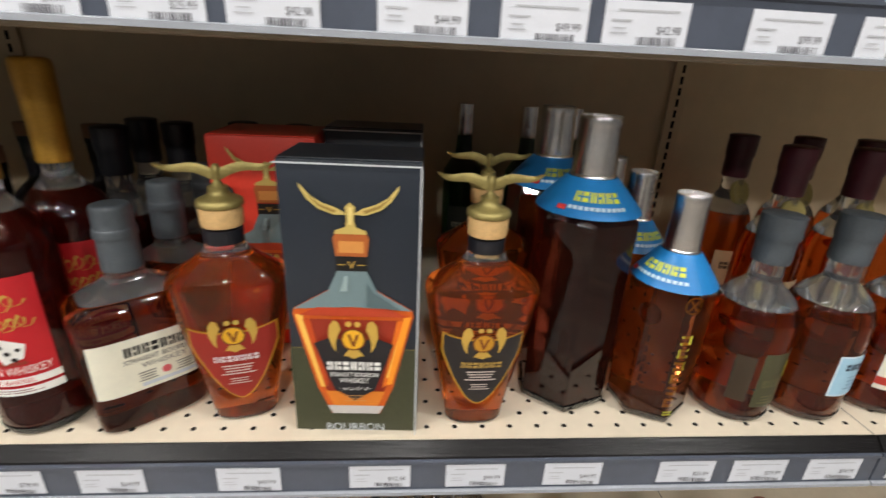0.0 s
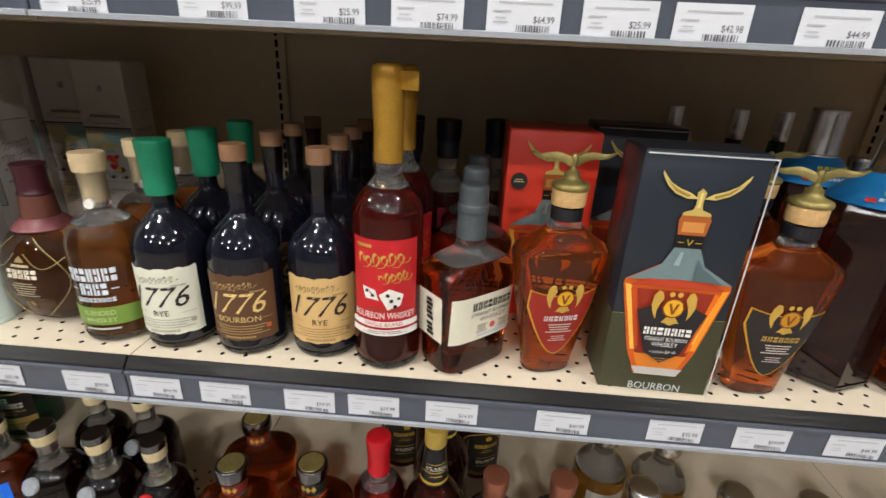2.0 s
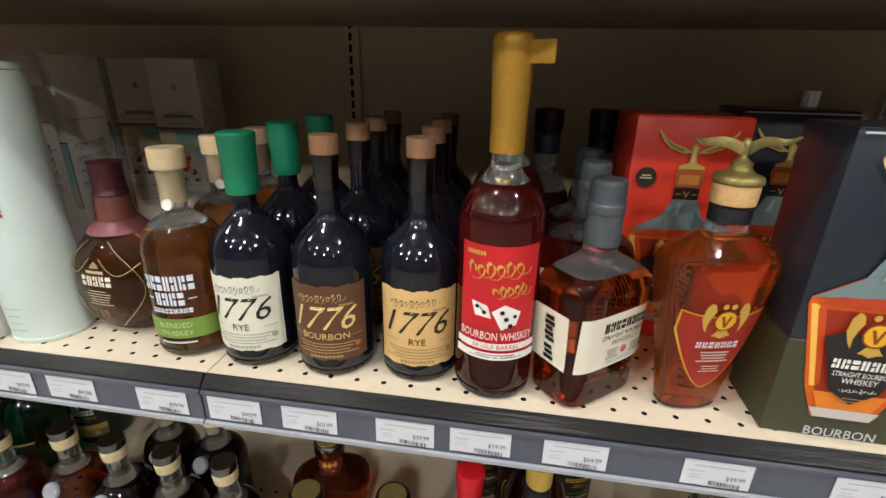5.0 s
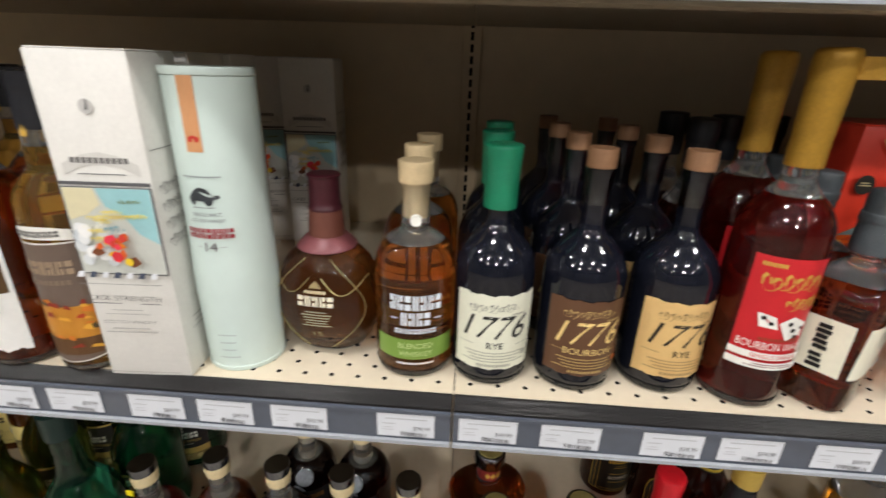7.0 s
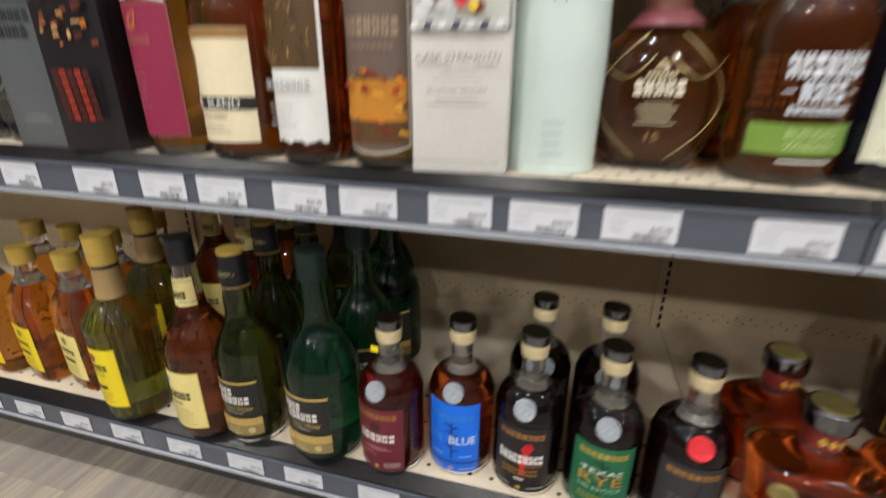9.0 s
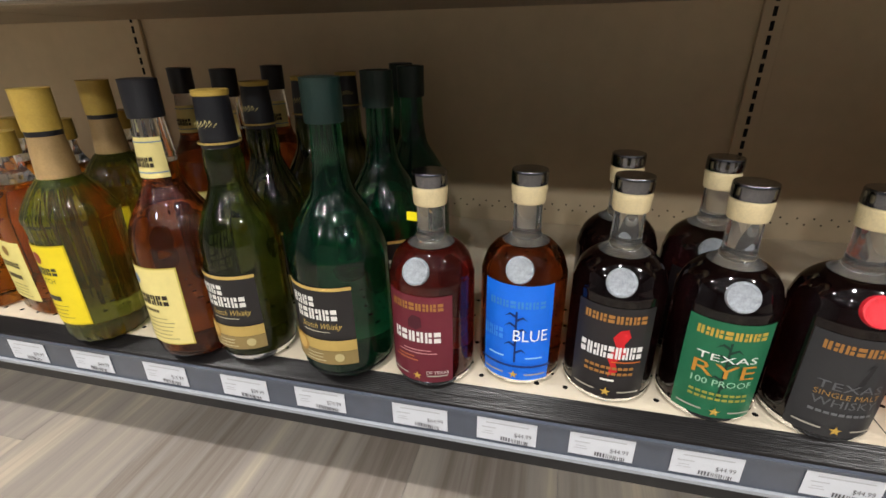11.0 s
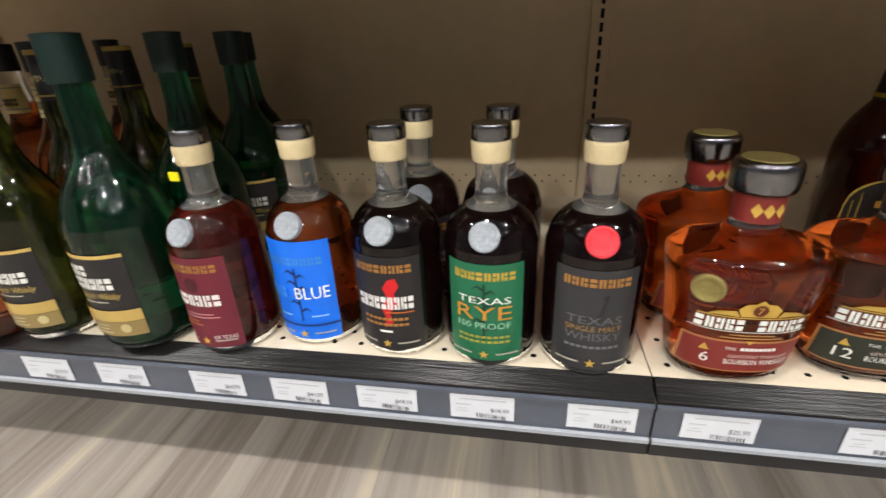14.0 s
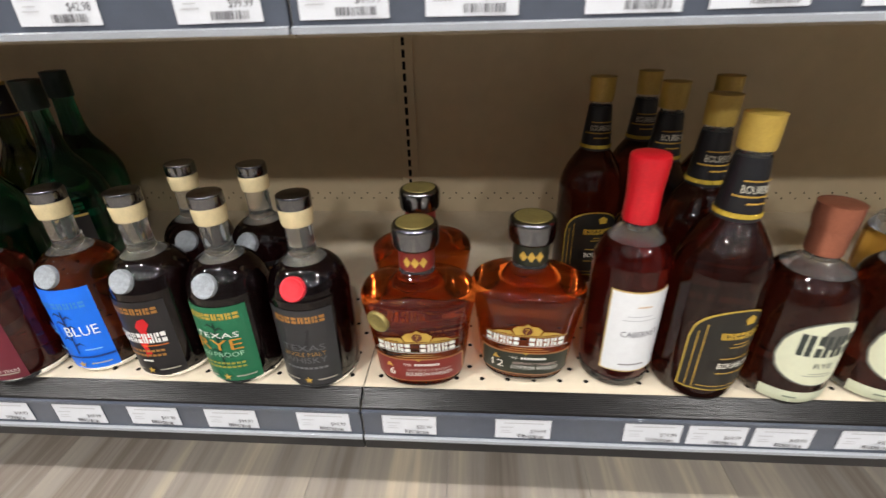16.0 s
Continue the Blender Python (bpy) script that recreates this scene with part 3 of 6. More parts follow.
# ---------------- middle shelf: dark rye and bourbon bottles ----------------
YEAR = "1776"
R76 = [(0.036, 0), (0.036, 0), (0.0405, 0.002), (0.0425, 0.008), (0.043, 0.02), (0.043, 0.06), (0.043, 0.118), (0.0415, 0.135), (0.035, 0.150), (0.025, 0.162), (0.0150, 0.174), (0.0128, 0.190), (0.0130, 0.215), (0.0130, 0.236), (0.0130, 0.236)]


def year_bottle(text, paper, inkc, word, cap, cap_text, wax):
    if wax:
        caps = [("wax_cap", [(0.017, 0.192), (0.017, 0.192), (0.0185, 0.194), (0.0188, 0.215), (0.0200, 0.238), (0.0208, 0.250), (0.0200, 0.2545), (0.012, 0.256)], cap, cap_text)]
    else:
        caps = [("neck_band", [(0.0136, 0.202), (0.0140, 0.203), (0.0140, 0.2275), (0.0136, 0.2278)], G_CLEAR, "clear glass below the stopper"), ("lip", [(0.0145, 0.228), (0.0152, 0.229), (0.0152, 0.237), (0.0145, 0.2372)], G_CLEAR, ""), ("stopper", [(0.0150, 0.2376), (0.0150, 0.2376), (0.0156, 0.2385), (0.0156, 0.254), (0.0150, 0.2555), (0.0150, 0.2555), (0.001, 0.256)], cap, cap_text)]
    th, line = bottle(text, R76, G_BLACK, caps=caps, base=0.009, slim=0.92)
    s = round_surface(line, 0.0436)
    pale = tuple(0.5 * (p + q) for p, q in zip(paper, inkc))
    label(th, s, -0.047, 0.023, 0.047, 0.111, paper, [
        ("s", -0.004, 0.0915, 0.050, 0.0110, 0.0008, inkc), ("w", 6, 0.024, 0.0880, 0.016, 0.0024, pale),
        ("t", YEAR, 0.0, 0.0610, 0.0265, 0.070, 0.35, inkc),
        ("t", word, 0.0, 0.0490, 0.0075, None, 0.0, inkc),
        ("r", -0.040, 0.0525, -0.022, 0.0532, pale), ("r", 0.022, 0.0525, 0.040, 0.0532, pale),
        ("l", 4, 0.0, 0.0325, 0.070, 0.0036, 0.0012, pale), ("w", 9, 0.0, 0.0270, 0.036, 0.0030, pale),
        ("d", 0.034, 0.041, 0.0035, rgb(190, 92, 44) if word == "BOURBON" else pale),
    ], top=("torn", 0.0016), foot=("torn", 0.0014), text="paper label with a large year", border=None, nu=30)
    return th


W76 = year_bottle("black whiskey bottle with white rye label and green wax cap", rgb(226, 226, 206), rgb(30, 32, 30), "RYE", M_GREENWAX, "dipped green wax cap", True)
B76 = year_bottle("black whiskey bottle with brown bourbon label and wooden stopper", rgb(92, 62, 42), rgb(226, 196, 128), "BOURBON", M_WOOD, "brown wooden stopper", False)
T76 = year_bottle("black whiskey bottle with tan rye label and wooden stopper", rgb(214, 178, 118), rgb(46, 38, 26), "RYE", M_WOOD, "brown wooden stopper", False)
put(W76, 0.037, 0.070, ZM, 4)
put(B76, 0.131, 0.069, ZM, 6)
put(T76, 0.227, 0.076, ZM, 7)
for i, (dx, y) in enumerate(((0.0, 0.175), (0.006, 0.275), (0.008, 0.375))):
    if i < 2:
        again(W76, 0.036 + dx, y, ZM, 11 * i)
    again(B76, 0.130 - dx, y + 0.004, ZM, -7 * i)
    again(T76, 0.222 - dx, y + 0.006, ZM, 5 * i)

# ---------------- tall red-label bourbon with gold wax ----------------
th, line = bottle("tall red bourbon bottle with dice label and gold wax cap",
    [(0.034, 0), (0.034, 0), (0.0385, 0.002), (0.0405, 0.008), (0.041, 0.03), (0.041, 0.10), (0.041, 0.182), (0.0385, 0.200), (0.031, 0.214), (0.021, 0.225), (0.0155, 0.236), (0.0148, 0.25), (0.0148, 0.32)],
    G_DARKRED, fill=0.222, base=0.010, slim=0.92,
    caps=[("wax_cap", [(0.0165, 0.248), (0.0165, 0.248), (0.0172, 0.250), (0.0172, 0.275), (0.0182, 0.305), (0.0192, 0.330), (0.0188, 0.343), (0.015, 0.3475), (0.004, 0.348)], M_GOLDWAX, "long dipped gold wax cap")])
s = round_surface(line, 0.0415)
lab = label(th, s, -0.041, 0.052, 0.041, 0.170, rgb(192, 32, 40), [
    ("w", 7, -0.024, 0.160, 0.020, 0.004, GOLD), ("s", -0.002, 0.1375, 0.054, 0.0190, 0.0026, GOLD), ("s", 0.012, 0.1190, 0.034, 0.0150, 0.0024, GOLD), ("w", 9, 0.0, 0.0835, 0.040, 0.0034, rgb(150, 60, 40)),
    ("p", [(-0.026, 0.113), (-0.010, 0.110), (-0.006, 0.097), (-0.022, 0.098)], WHITE), ("p", [(-0.006, 0.104), (0.006, 0.112), (0.022, 0.104), (0.018, 0.090), (0.004, 0.085)], WHITE),
    ("d", -0.020, 0.108, 0.0021, BLACK), ("d", -0.013, 0.103, 0.0021, BLACK), ("d", 0.004, 0.104, 0.0023, BLACK), ("d", 0.008, 0.097, 0.0023, BLACK), ("d", 0.012, 0.090, 0.0023, BLACK), ("d", 0.016, 0.100, 0.0019, BLACK),
    ("t", "BOURBON WHISKEY", 0.0, 0.0740, 0.0085, 0.072, 0.0, WHITE), ("r", -0.041, 0.0630, 0.041, 0.0705, WHITE), ("t", "SINGLE BARREL", 0.0, 0.0645, 0.0045, 0.044, 0.0, RED),
    ("r", -0.041, 0.0520, 0.041, 0.0600, WHITE), ("l", 2, 0.0, 0.0545, 0.05, 0.0025, 0.0012, rgb(150, 120, 116)),
], text="red paper label with two white dice", foot=("bow", -0.002), nu=26)
TALLRED = put(th, 0.310, 0.061, ZM, 4)
again(TALLRED, 0.313, 0.150, ZM, 20)
bm = box(0.016, -0.0004, 0.323, 0.041, 0.0004, 0.341, 0.0002)
bm.transform(Matrix.Rotation(radians(-38), 4, "Z"))
part("tear_tab", bm, M_GOLDWAX, TALLRED, "gold tape tab")

# ---------------- square-shouldered flask with wide cream label ----------------
th, line = bottle("amber bourbon flask with grey wax cap and wide cream label",
    [(0.040, 0), (0.040, 0), (0.0435, 0.003), (0.045, 0.010), (0.0465, 0.06), (0.0485, 0.116), (0.0485, 0.125), (0.044, 0.134), (0.032, 0.144), (0.019, 0.152), (0.0150, 0.158), (0.0145, 0.170), (0.0145, 0.188)],
    G_RUST, a=1.13, b=0.75, n=4.2, seg=48, fill=0.140,
    caps=[("wax_cap", [(0.0165, 0.164), (0.0165, 0.164), (0.0178, 0.166), (0.0172, 0.192), (0.0182, 0.195), (0.0182, 0.203), (0.0170, 0.206), (0.0168, 0.222), (0.014, 0.2265), (0.002, 0.227)], M_GREYWAX, "grey dipped wax cap")])
s = squared_surface(line, 1.13, 0.75, 4.2)
label(th, s, -0.0465, 0.044, 0.0465, 0.104, rgb(232, 228, 206), [
    ("w", 8, 0.010, 0.0850, 0.060, 0.0105, BLACK), ("t", "STRAIGHT BOURBON", 0.010, 0.0770, 0.0050, 0.062, 0.0, BLACK), ("t", "WHISKEY", 0.012, 0.0690, 0.0058, 0.040, 0.0, rgb(120, 116, 108)),
    ("d", 0.012, 0.0600, 0.0042, rgb(206, 92, 96)), ("l", 4, -0.004, 0.0545, 0.016, 0.0030, 0.0010, rgb(90, 88, 84)), ("l", 4, 0.028, 0.0545, 0.016, 0.0030, 0.0010, rgb(90, 88, 84)), ("r", -0.010, 0.0485, 0.044, 0.0525, rgb(196, 202, 208)),
    ], text="wide cream label with black block lettering", nu=30)
def flank(u, v, off):
    return Vector((-radius_at(line, v) * 1.13 - off, u, v))


side = label(th, flank, -0.022, 0.044, 0.024, 0.104, rgb(232, 228, 206), text="label carried round the side", name="side_label", nu=6)
draw(side, flank, [("r", -0.006 + (k % 3) * 0.0012, 0.048 + k * 0.0061 + (k > 2) * 0.003, 0.007 - (k % 2) * 0.0010, 0.0526 + k * 0.0061 + (k > 2) * 0.003, BLACK) for k in range(8)], 0.0011)
FLASK = put(th, 0.406, 0.070, ZM, 40)
again(FLASK, 0.408, 0.165, ZM, -10)
again(FLASK, 0.414, 0.262, ZM, 8)


# ---------------- urn-shaped bottles with eagle stoppers ----------------
def eagle(parent, z):
    """Spread wings on a small perch, as cast metal."""
    for side in (-1, 1):
        bm = bmesh.new()
        n, prev = 8, None
        for i in range(n + 1):
            t = i / n
            x = side * (0.003 + 0.045 * t)
            zc = z + 0.013 + 0.004 * math.sin(t * 5.0) + 0.013 * t * t
            half = 0.0050 * (1 - t) ** 0.6 + 0.0012
            y = 0.004 * math.sin(t * 3)
            ring = [bm.verts.new(p) for p in ((x, y - 0.0018, zc - half), (x, y - 0.0026, zc), (x, y - 0.0010, zc + half * 0.7), (x, y + 0.0016, zc + half * 0.5), (x, y + 0.0016, zc - half * 0.8))]
            if prev:
                for k in range(5):
                    bm.faces.new((prev[k], prev[(k + 1) % 5], ring[(k + 1) % 5], ring[k]))
            else:
                bm.faces.new(ring)
            prev = ring
        bm.faces.new(prev)
        part("wing", bm, M_GOLDMETAL, parent, "cast gold-coloured wing", smooth=50)
    part("perch", lathe(smooth_line([(0.0085, z), (0.0085, z), (0.0065, z + 0.002), (0.0030, z + 0.006), (0.0036, z + 0.011), (0.0042, z + 0.016), (0.0030, z + 0.020), (0.001, z + 0.0215)], 3), 14), M_GOLDMETAL, parent, smooth=50)


def crest(u, v, k, inner=rgb(226, 170, 40), shade=GOLD):
    """A gold double-headed bird crest with a round boss."""
    wing = [(0.0125, 0.0110), (0.0150, 0.0195), (0.0195, 0.0215), (0.0240, 0.0150), (0.0250, 0.0020), (0.0215, -0.0090), (0.0175, -0.0160), (0.0180, -0.0060), (0.0160, 0.0030)]
    tail = [(-0.005, -0.0125), (0.005, -0.0125), (0.0105, -0.0200), (0.0055, -0.0205), (0.0, -0.0235), (-0.0055, -0.0205), (-0.0105, -0.0200)]
    return [("p", [(u + x * k, v + y * k) for x, y in wing], shade), ("p", [(u - x * k, v + y * k) for x, y in wing[::-1]], shade), ("p", [(u + x * k, v + y * k) for x, y in tail], shade),
            ("d", u - 0.0045 * k, v + 0.0175 * k, 0.0032 * k, shade), ("d", u + 0.0045 * k, v + 0.0175 * k, 0.0032 * k, shade), ("d", u, v, 0.0128 * k, rgb(120, 66, 22)), ("d", u, v, 0.0110 * k, inner),
            ("p", [(u - 0.006 * k, v + 0.006 * k), (u - 0.003 * k, v + 0.006 * k), (u, v - 0.003 * k), (u + 0.003 * k, v + 0.006 * k), (u + 0.006 * k, v + 0.006 * k), (u + 0.0012 * k, v - 0.008 * k), (u - 0.0012 * k, v - 0.008 * k)], rgb(130, 72, 20))]


def urn(text, field, glow):
    th, line = bottle(text,
        [(0.025, 0), (0.025, 0), (0.0295, 0.002), (0.0310, 0.008), (0.0345, 0.030), (0.0430, 0.076), (0.0510, 0.120), (0.0560, 0.152), (0.0565, 0.159), (0.0565, 0.159), (0.0525, 0.166), (0.0390, 0.175), (0.0260, 0.184), (0.0190, 0.192), (0.0165, 0.202), (0.0165, 0.212)],
        G_URN, a=1.0, b=0.56, n=2.5, seg=48, fill=0.188, base=0.005,
        caps=[("neck_band", [(0.0172, 0.197), (0.0176, 0.198), (0.0176, 0.209), (0.0172, 0.210)], M_BLACKCAP, "black neck band"), ("cork", [(0.0172, 0.2125), (0.0172, 0.2125), (0.0185, 0.214), (0.0190, 0.228), (0.0182, 0.230)], M_CORK, "cork stopper"), ("cap", [(0.0192, 0.2305), (0.0192, 0.2305), (0.0205, 0.232), (0.0195, 0.2365), (0.0125, 0.2395), (0.0088, 0.2430), (0.0086, 0.248)], M_GOLDMETAL, "gold-coloured metal cap")])
    eagle(th, 0.247)
    s = squared_surface(line, 1.0, 0.56, 2.5)
    items = crest(0, 0.110, 0.85, inner=glow) + [("w", 7, 0.0, 0.0800, 0.040, 0.0070, tuple(0.6 + 0.4 * c for c in field) if glow[0] > 0.7 else rgb(176, 142, 70)), ("l", 4, 0.0, 0.0640, 0.030, 0.0034, 0.0014, rgb(206, 190, 180)), ("l", 3, 0.0, 0.0520, 0.020, 0.0030, 0.0010, rgb(206, 190, 180))]
    label(th, s, -0.038, 0.098, 0.038, 0.118, field, items, foot=("point", 0.066), top=("bow", -0.006), text="shield-shaped label with a gold border", border=rgb(206, 152, 40), nu=30)
    return th


URN_RED = put(urn("urn-shaped amber bottle with red shield label, eagle stopper", rgb(150, 40, 30), rgb(226, 170, 40)), 0.509, 0.060, ZM, 14)
URN_BLACK = put(urn("urn-shaped amber bottle with black shield label, eagle stopper", rgb(40, 36, 36), rgb(196, 140, 40)), 0.753, 0.050, ZM, 2)
again(URN_BLACK, 0.769, 0.165, ZM, 3)


def picture_bottle(u, v, k):
    """The printed bottle on the front of a carton, in flat colours."""
    def P(pts, c):
        return ("p", [(u + x * k, v + y * k) for x, y in pts], c)
    body = [(-0.022, 0.000), (0.022, 0.000), (0.034, 0.030), (0.051, 0.104), (0.050, 0.110), (0.020, 0.128), (-0.020, 0.128), (-0.050, 0.110), (-0.051, 0.104), (-0.034, 0.030)]
    items = [P(body, rgb(206, 92, 24)), P([(-0.018, 0.010), (0.018, 0.010), (0.030, 0.036), (0.043, 0.100), (-0.043, 0.100), (-0.030, 0.036)], rgb(146, 44, 24)),
             P([(-0.049, 0.104), (-0.043, 0.104), (-0.026, 0.030), (-0.031, 0.030)], rgb(244, 188, 84)), P([(-0.043, 0.100), (-0.037, 0.100), (-0.024, 0.034), (-0.027, 0.030)], rgb(196, 74, 24)), P([(0.037, 0.100), (0.043, 0.100), (0.030, 0.034), (0.024, 0.030)], rgb(226, 110, 26)), P([(0.040, 0.090), (0.042, 0.090), (0.030, 0.040), (0.028, 0.042)], rgb(252, 196, 90)), P([(-0.020, 0.009), (0.020, 0.009), (0.027, 0.026), (-0.027, 0.026)], rgb(222, 128, 40)), P([(0.043, 0.104), (0.049, 0.104), (0.033, 0.034), (0.028, 0.034)], rgb(248, 154, 40)), P([(-0.021, 0.001), (0.021, 0.001), (0.026, 0.010), (-0.026, 0.010)], rgb(196, 190, 184)),
             P([(-0.050, 0.110), (-0.020, 0.128), (-0.012, 0.146), (0.012, 0.146), (0.020, 0.128), (0.050, 0.110), (0.0, 0.113)], rgb(112, 132, 134)), P([(-0.046, 0.104), (0.046, 0.104), (0.030, 0.112), (-0.030, 0.112)], rgb(184, 64, 34)),
             P([(-0.0125, 0.146), (0.0125, 0.146), (0.0125, 0.158), (-0.0125, 0.158)], BLACK), P([(-0.0125, 0.159), (0.0125, 0.159), (0.0145, 0.174), (0.0125, 0.178), (-0.0125, 0.178), (-0.0145, 0.174)], rgb(172, 92, 40)), P([(-0.0100, 0.162), (0.0100, 0.162), (0.0100, 0.172), (-0.0100, 0.172)], rgb(206, 140, 70)),
             P([(-0.013, 0.178), (0.013, 0.178), (0.012, 0.181), (0.004, 0.184), (0.0028, 0.190), (0.0040, 0.200), (0.0, 0.204), (-0.0040, 0.200), (-0.0028, 0.190), (-0.004, 0.184), (-0.012, 0.181)], rgb(196, 170, 92)), P([(-0.0015, 0.186), (0.0012, 0.186), (0.0015, 0.200), (-0.001, 0.200)], rgb(226, 206, 130)), ("t", "V", u, v + 0.1485 * k, 0.0065 * k, 0.006 * k, 0.0, GOLD), ("r", u - 0.0110 * k, v + 0.1515 * k, u - 0.0050 * k, v + 0.1522 * k, GOLD), ("r", u + 0.0050 * k, v + 0.1515 * k, u + 0.0110 * k, v + 0.1522 * k, GOLD), P([(-0.010, 0.128), (-0.004, 0.128), (-0.003, 0.142), (-0.006, 0.142)], rgb(150, 168, 168)), P([(0.012, 0.114), (0.040, 0.1115), (0.018, 0.127), (0.012, 0.136)], rgb(84, 102, 104)),
             *[P([(d * a, b) for a, b in ((0.002, 0.1945), (0.010, 0.1995), (0.020, 0.2030), (0.029, 0.2080), (0.0365, 0.2165), (0.0380, 0.2185), (0.0375, 0.2145), (0.0320, 0.2055), (0.0240, 0.1985), (0.012, 0.1940))][::d], rgb(206, 182, 104)) for d in (1, -1)], *[P([(d * a, b) for a, b in ((0.010, 0.1975), (0.022, 0.2020), (0.033, 0.2100), (0.024, 0.2005), (0.012, 0.1955))][::d], rgb(150, 122, 58)) for d in (1, -1)],
             P([(0.0, 0.018), (0.018, 0.030), (0.034, 0.078), (0.020, 0.084), (0.0, 0.080), (-0.020, 0.084), (-0.034, 0.078), (-0.018, 0.030)], rgb(34, 32, 34))]
    items += crest(u, v + 0.083 * k, 0.85 * k)
    items += [("w", 7, u, v + 0.0520 * k, 0.048 * k, 0.0085 * k, WHITE), ("t", "STRAIGHT BOURBON", u, v + 0.0450 * k, 0.0045 * k, 0.042 * k, 0.0, WHITE), ("t", "WHISKEY", u, v + 0.0385 * k, 0.0052 * k, 0.026 * k, 0.0, WHITE), ("s", u, v + 0.0300 * k, 0.026 * k, 0.0052 * k, 0.0006, WHITE), ("l", 3, u, v + 0.0190 * k, 0.020 * k, 0.0030, 0.0006, rgb(206, 150, 90))]
    return items


def carton(name, text, w, d, h, colour, lower=None):
    """A cardboard carton with worn pale edges and a folded lid."""
    th = thing(name, text, "box", group="cartons on the shelves")
    card = material("printed_card", colour, 0.34, vary=0.06, scale=40, coat=0.15)
    part("carton_body", box(-w / 2, 0, 0, w / 2, d, h, 0.0012), card, th, smooth=30)
    part("lid_flap", box(-w / 2 + 0.001, 0.0012, h + 0.0002, w / 2 - 0.001, d - 0.001, h + 0.0016, 0.0005), card, th, "folded lid")
    if lower:
        part("lower_band", box(-w / 2 - 0.0005, -0.0005, 0.0005, w / 2 + 0.0005, d + 0.0005, lower[0], 0.0004), material("textured_card", lower[1], 0.5, vary=0.25, scale=300, bump=0.5), th, "textured olive lower band")
    return th


card = carton("whiskey_carton", "black and olive bourbon carton with a printed urn bottle", 0.122, 0.076, 0.281, rgb(34, 40, 48), (0.100, rgb(62, 64, 42)))
fr = flat_surface(-0.0006)
draw(card, fr, [("r", -0.0606, 0.100, 0.0606, 0.1006, rgb(150, 134, 70)), *picture_bottle(0.0, 0.0225, 1.10), ("t", "BOURBON", 0.0, 0.0065, 0.0092, 0.058, 0.0, rgb(206, 212, 214)), ("r", 0.0593, 0.001, 0.0607, 0.280, rgb(196, 198, 200)), ("r", -0.0607, 0.2788, 0.0607, 0.2802, rgb(196, 198, 200))], 0.0004)
put(card, 0.630, 0.028, ZM, -2)
again(card, 0.634, 0.235, ZM, -2)
card = carton("whiskey_carton", "red bourbon carton with a printed urn bottle", 0.122, 0.100, 0.274, rgb(222, 62, 42))
draw(card, fr, [*picture_bottle(0.004, 0.0225, 1.10), ("d", -0.044, 0.208, 0.0115, rgb(44, 44, 40)), ("l", 2, -0.044, 0.2065, 0.014, 0.0030, 0.0014, rgb(206, 196, 150))], 0.0004)
put(card, 0.510, 0.190, ZM, 1)

# ---------------- middle shelf: stout bottle with printed block lettering and green band ----------------
th, line = bottle("amber whiskey bottle with white block print and green band",
    [(0.036, 0), (0.036, 0), (0.0400, 0.002), (0.0425, 0.008), (0.043, 0.03), (0.043, 0.11), (0.042, 0.125), (0.037, 0.140), (0.027, 0.151), (0.0185, 0.158), (0.0160, 0.166), (0.0158, 0.205), (0.0158, 0.205)],
    G_HONEY, fill=0.148, base=0.010, slim=0.86,
    caps=[("cork", [(0.0120, 0.172), (0.0122, 0.173), (0.0122, 0.206), (0.0120, 0.2062)], M_PALEWOOD, "pale cork in the neck"), ("stopper", [(0.0190, 0.2064), (0.0190, 0.2064), (0.0200, 0.2075), (0.0205, 0.216), (0.0205, 0.226), (0.0195, 0.228), (0.0195, 0.228), (0.001, 0.2282)], M_PALEWOOD, "wide pale wooden stopper")])
s = round_surface(line, 0.0435)
label(th, s, -0.046, 0.026, 0.046, 0.050, rgb(116, 148, 62), [("t", "BLENDED", 0.0, 0.0395, 0.0062, 0.036, 0.0, rgb(196, 212, 150)), ("t", "WHISKEY", 0.0, 0.0300, 0.0062, 0.036, 0.0, rgb(196, 212, 150))], text="green band with pale lettering", name="green_band", nu=26)
draw(th, s, [("w", 7, 0.0, 0.0840, 0.056, 0.0165, rgb(222, 228, 234)), ("w", 4, 0.0, 0.0665, 0.032, 0.0150, rgb(222, 228, 234)), ("r", -0.027, 0.0735, -0.019, 0.0748, rgb(222, 228, 234)), ("r", 0.019, 0.0735, 0.027, 0.0748, rgb(222, 228, 234)), ("w", 9, 0.0, 0.0575, 0.044, 0.0056, rgb(222, 228, 234)), ("l", 1, 0.0, 0.0200, 0.040, 0.002, 0.0022, rgb(206, 206, 200))], 0.0006)
seal(th, s, 0.0, 0.170, 0.0060, ink(WHITE), "small white neck sticker", "sticker")
STOUT = put(th, -0.048, 0.074, ZM, 8)
again(STOUT, -0.056, 0.176, ZM, 30)
again(STOUT, -0.052, 0.270, ZM, -15)

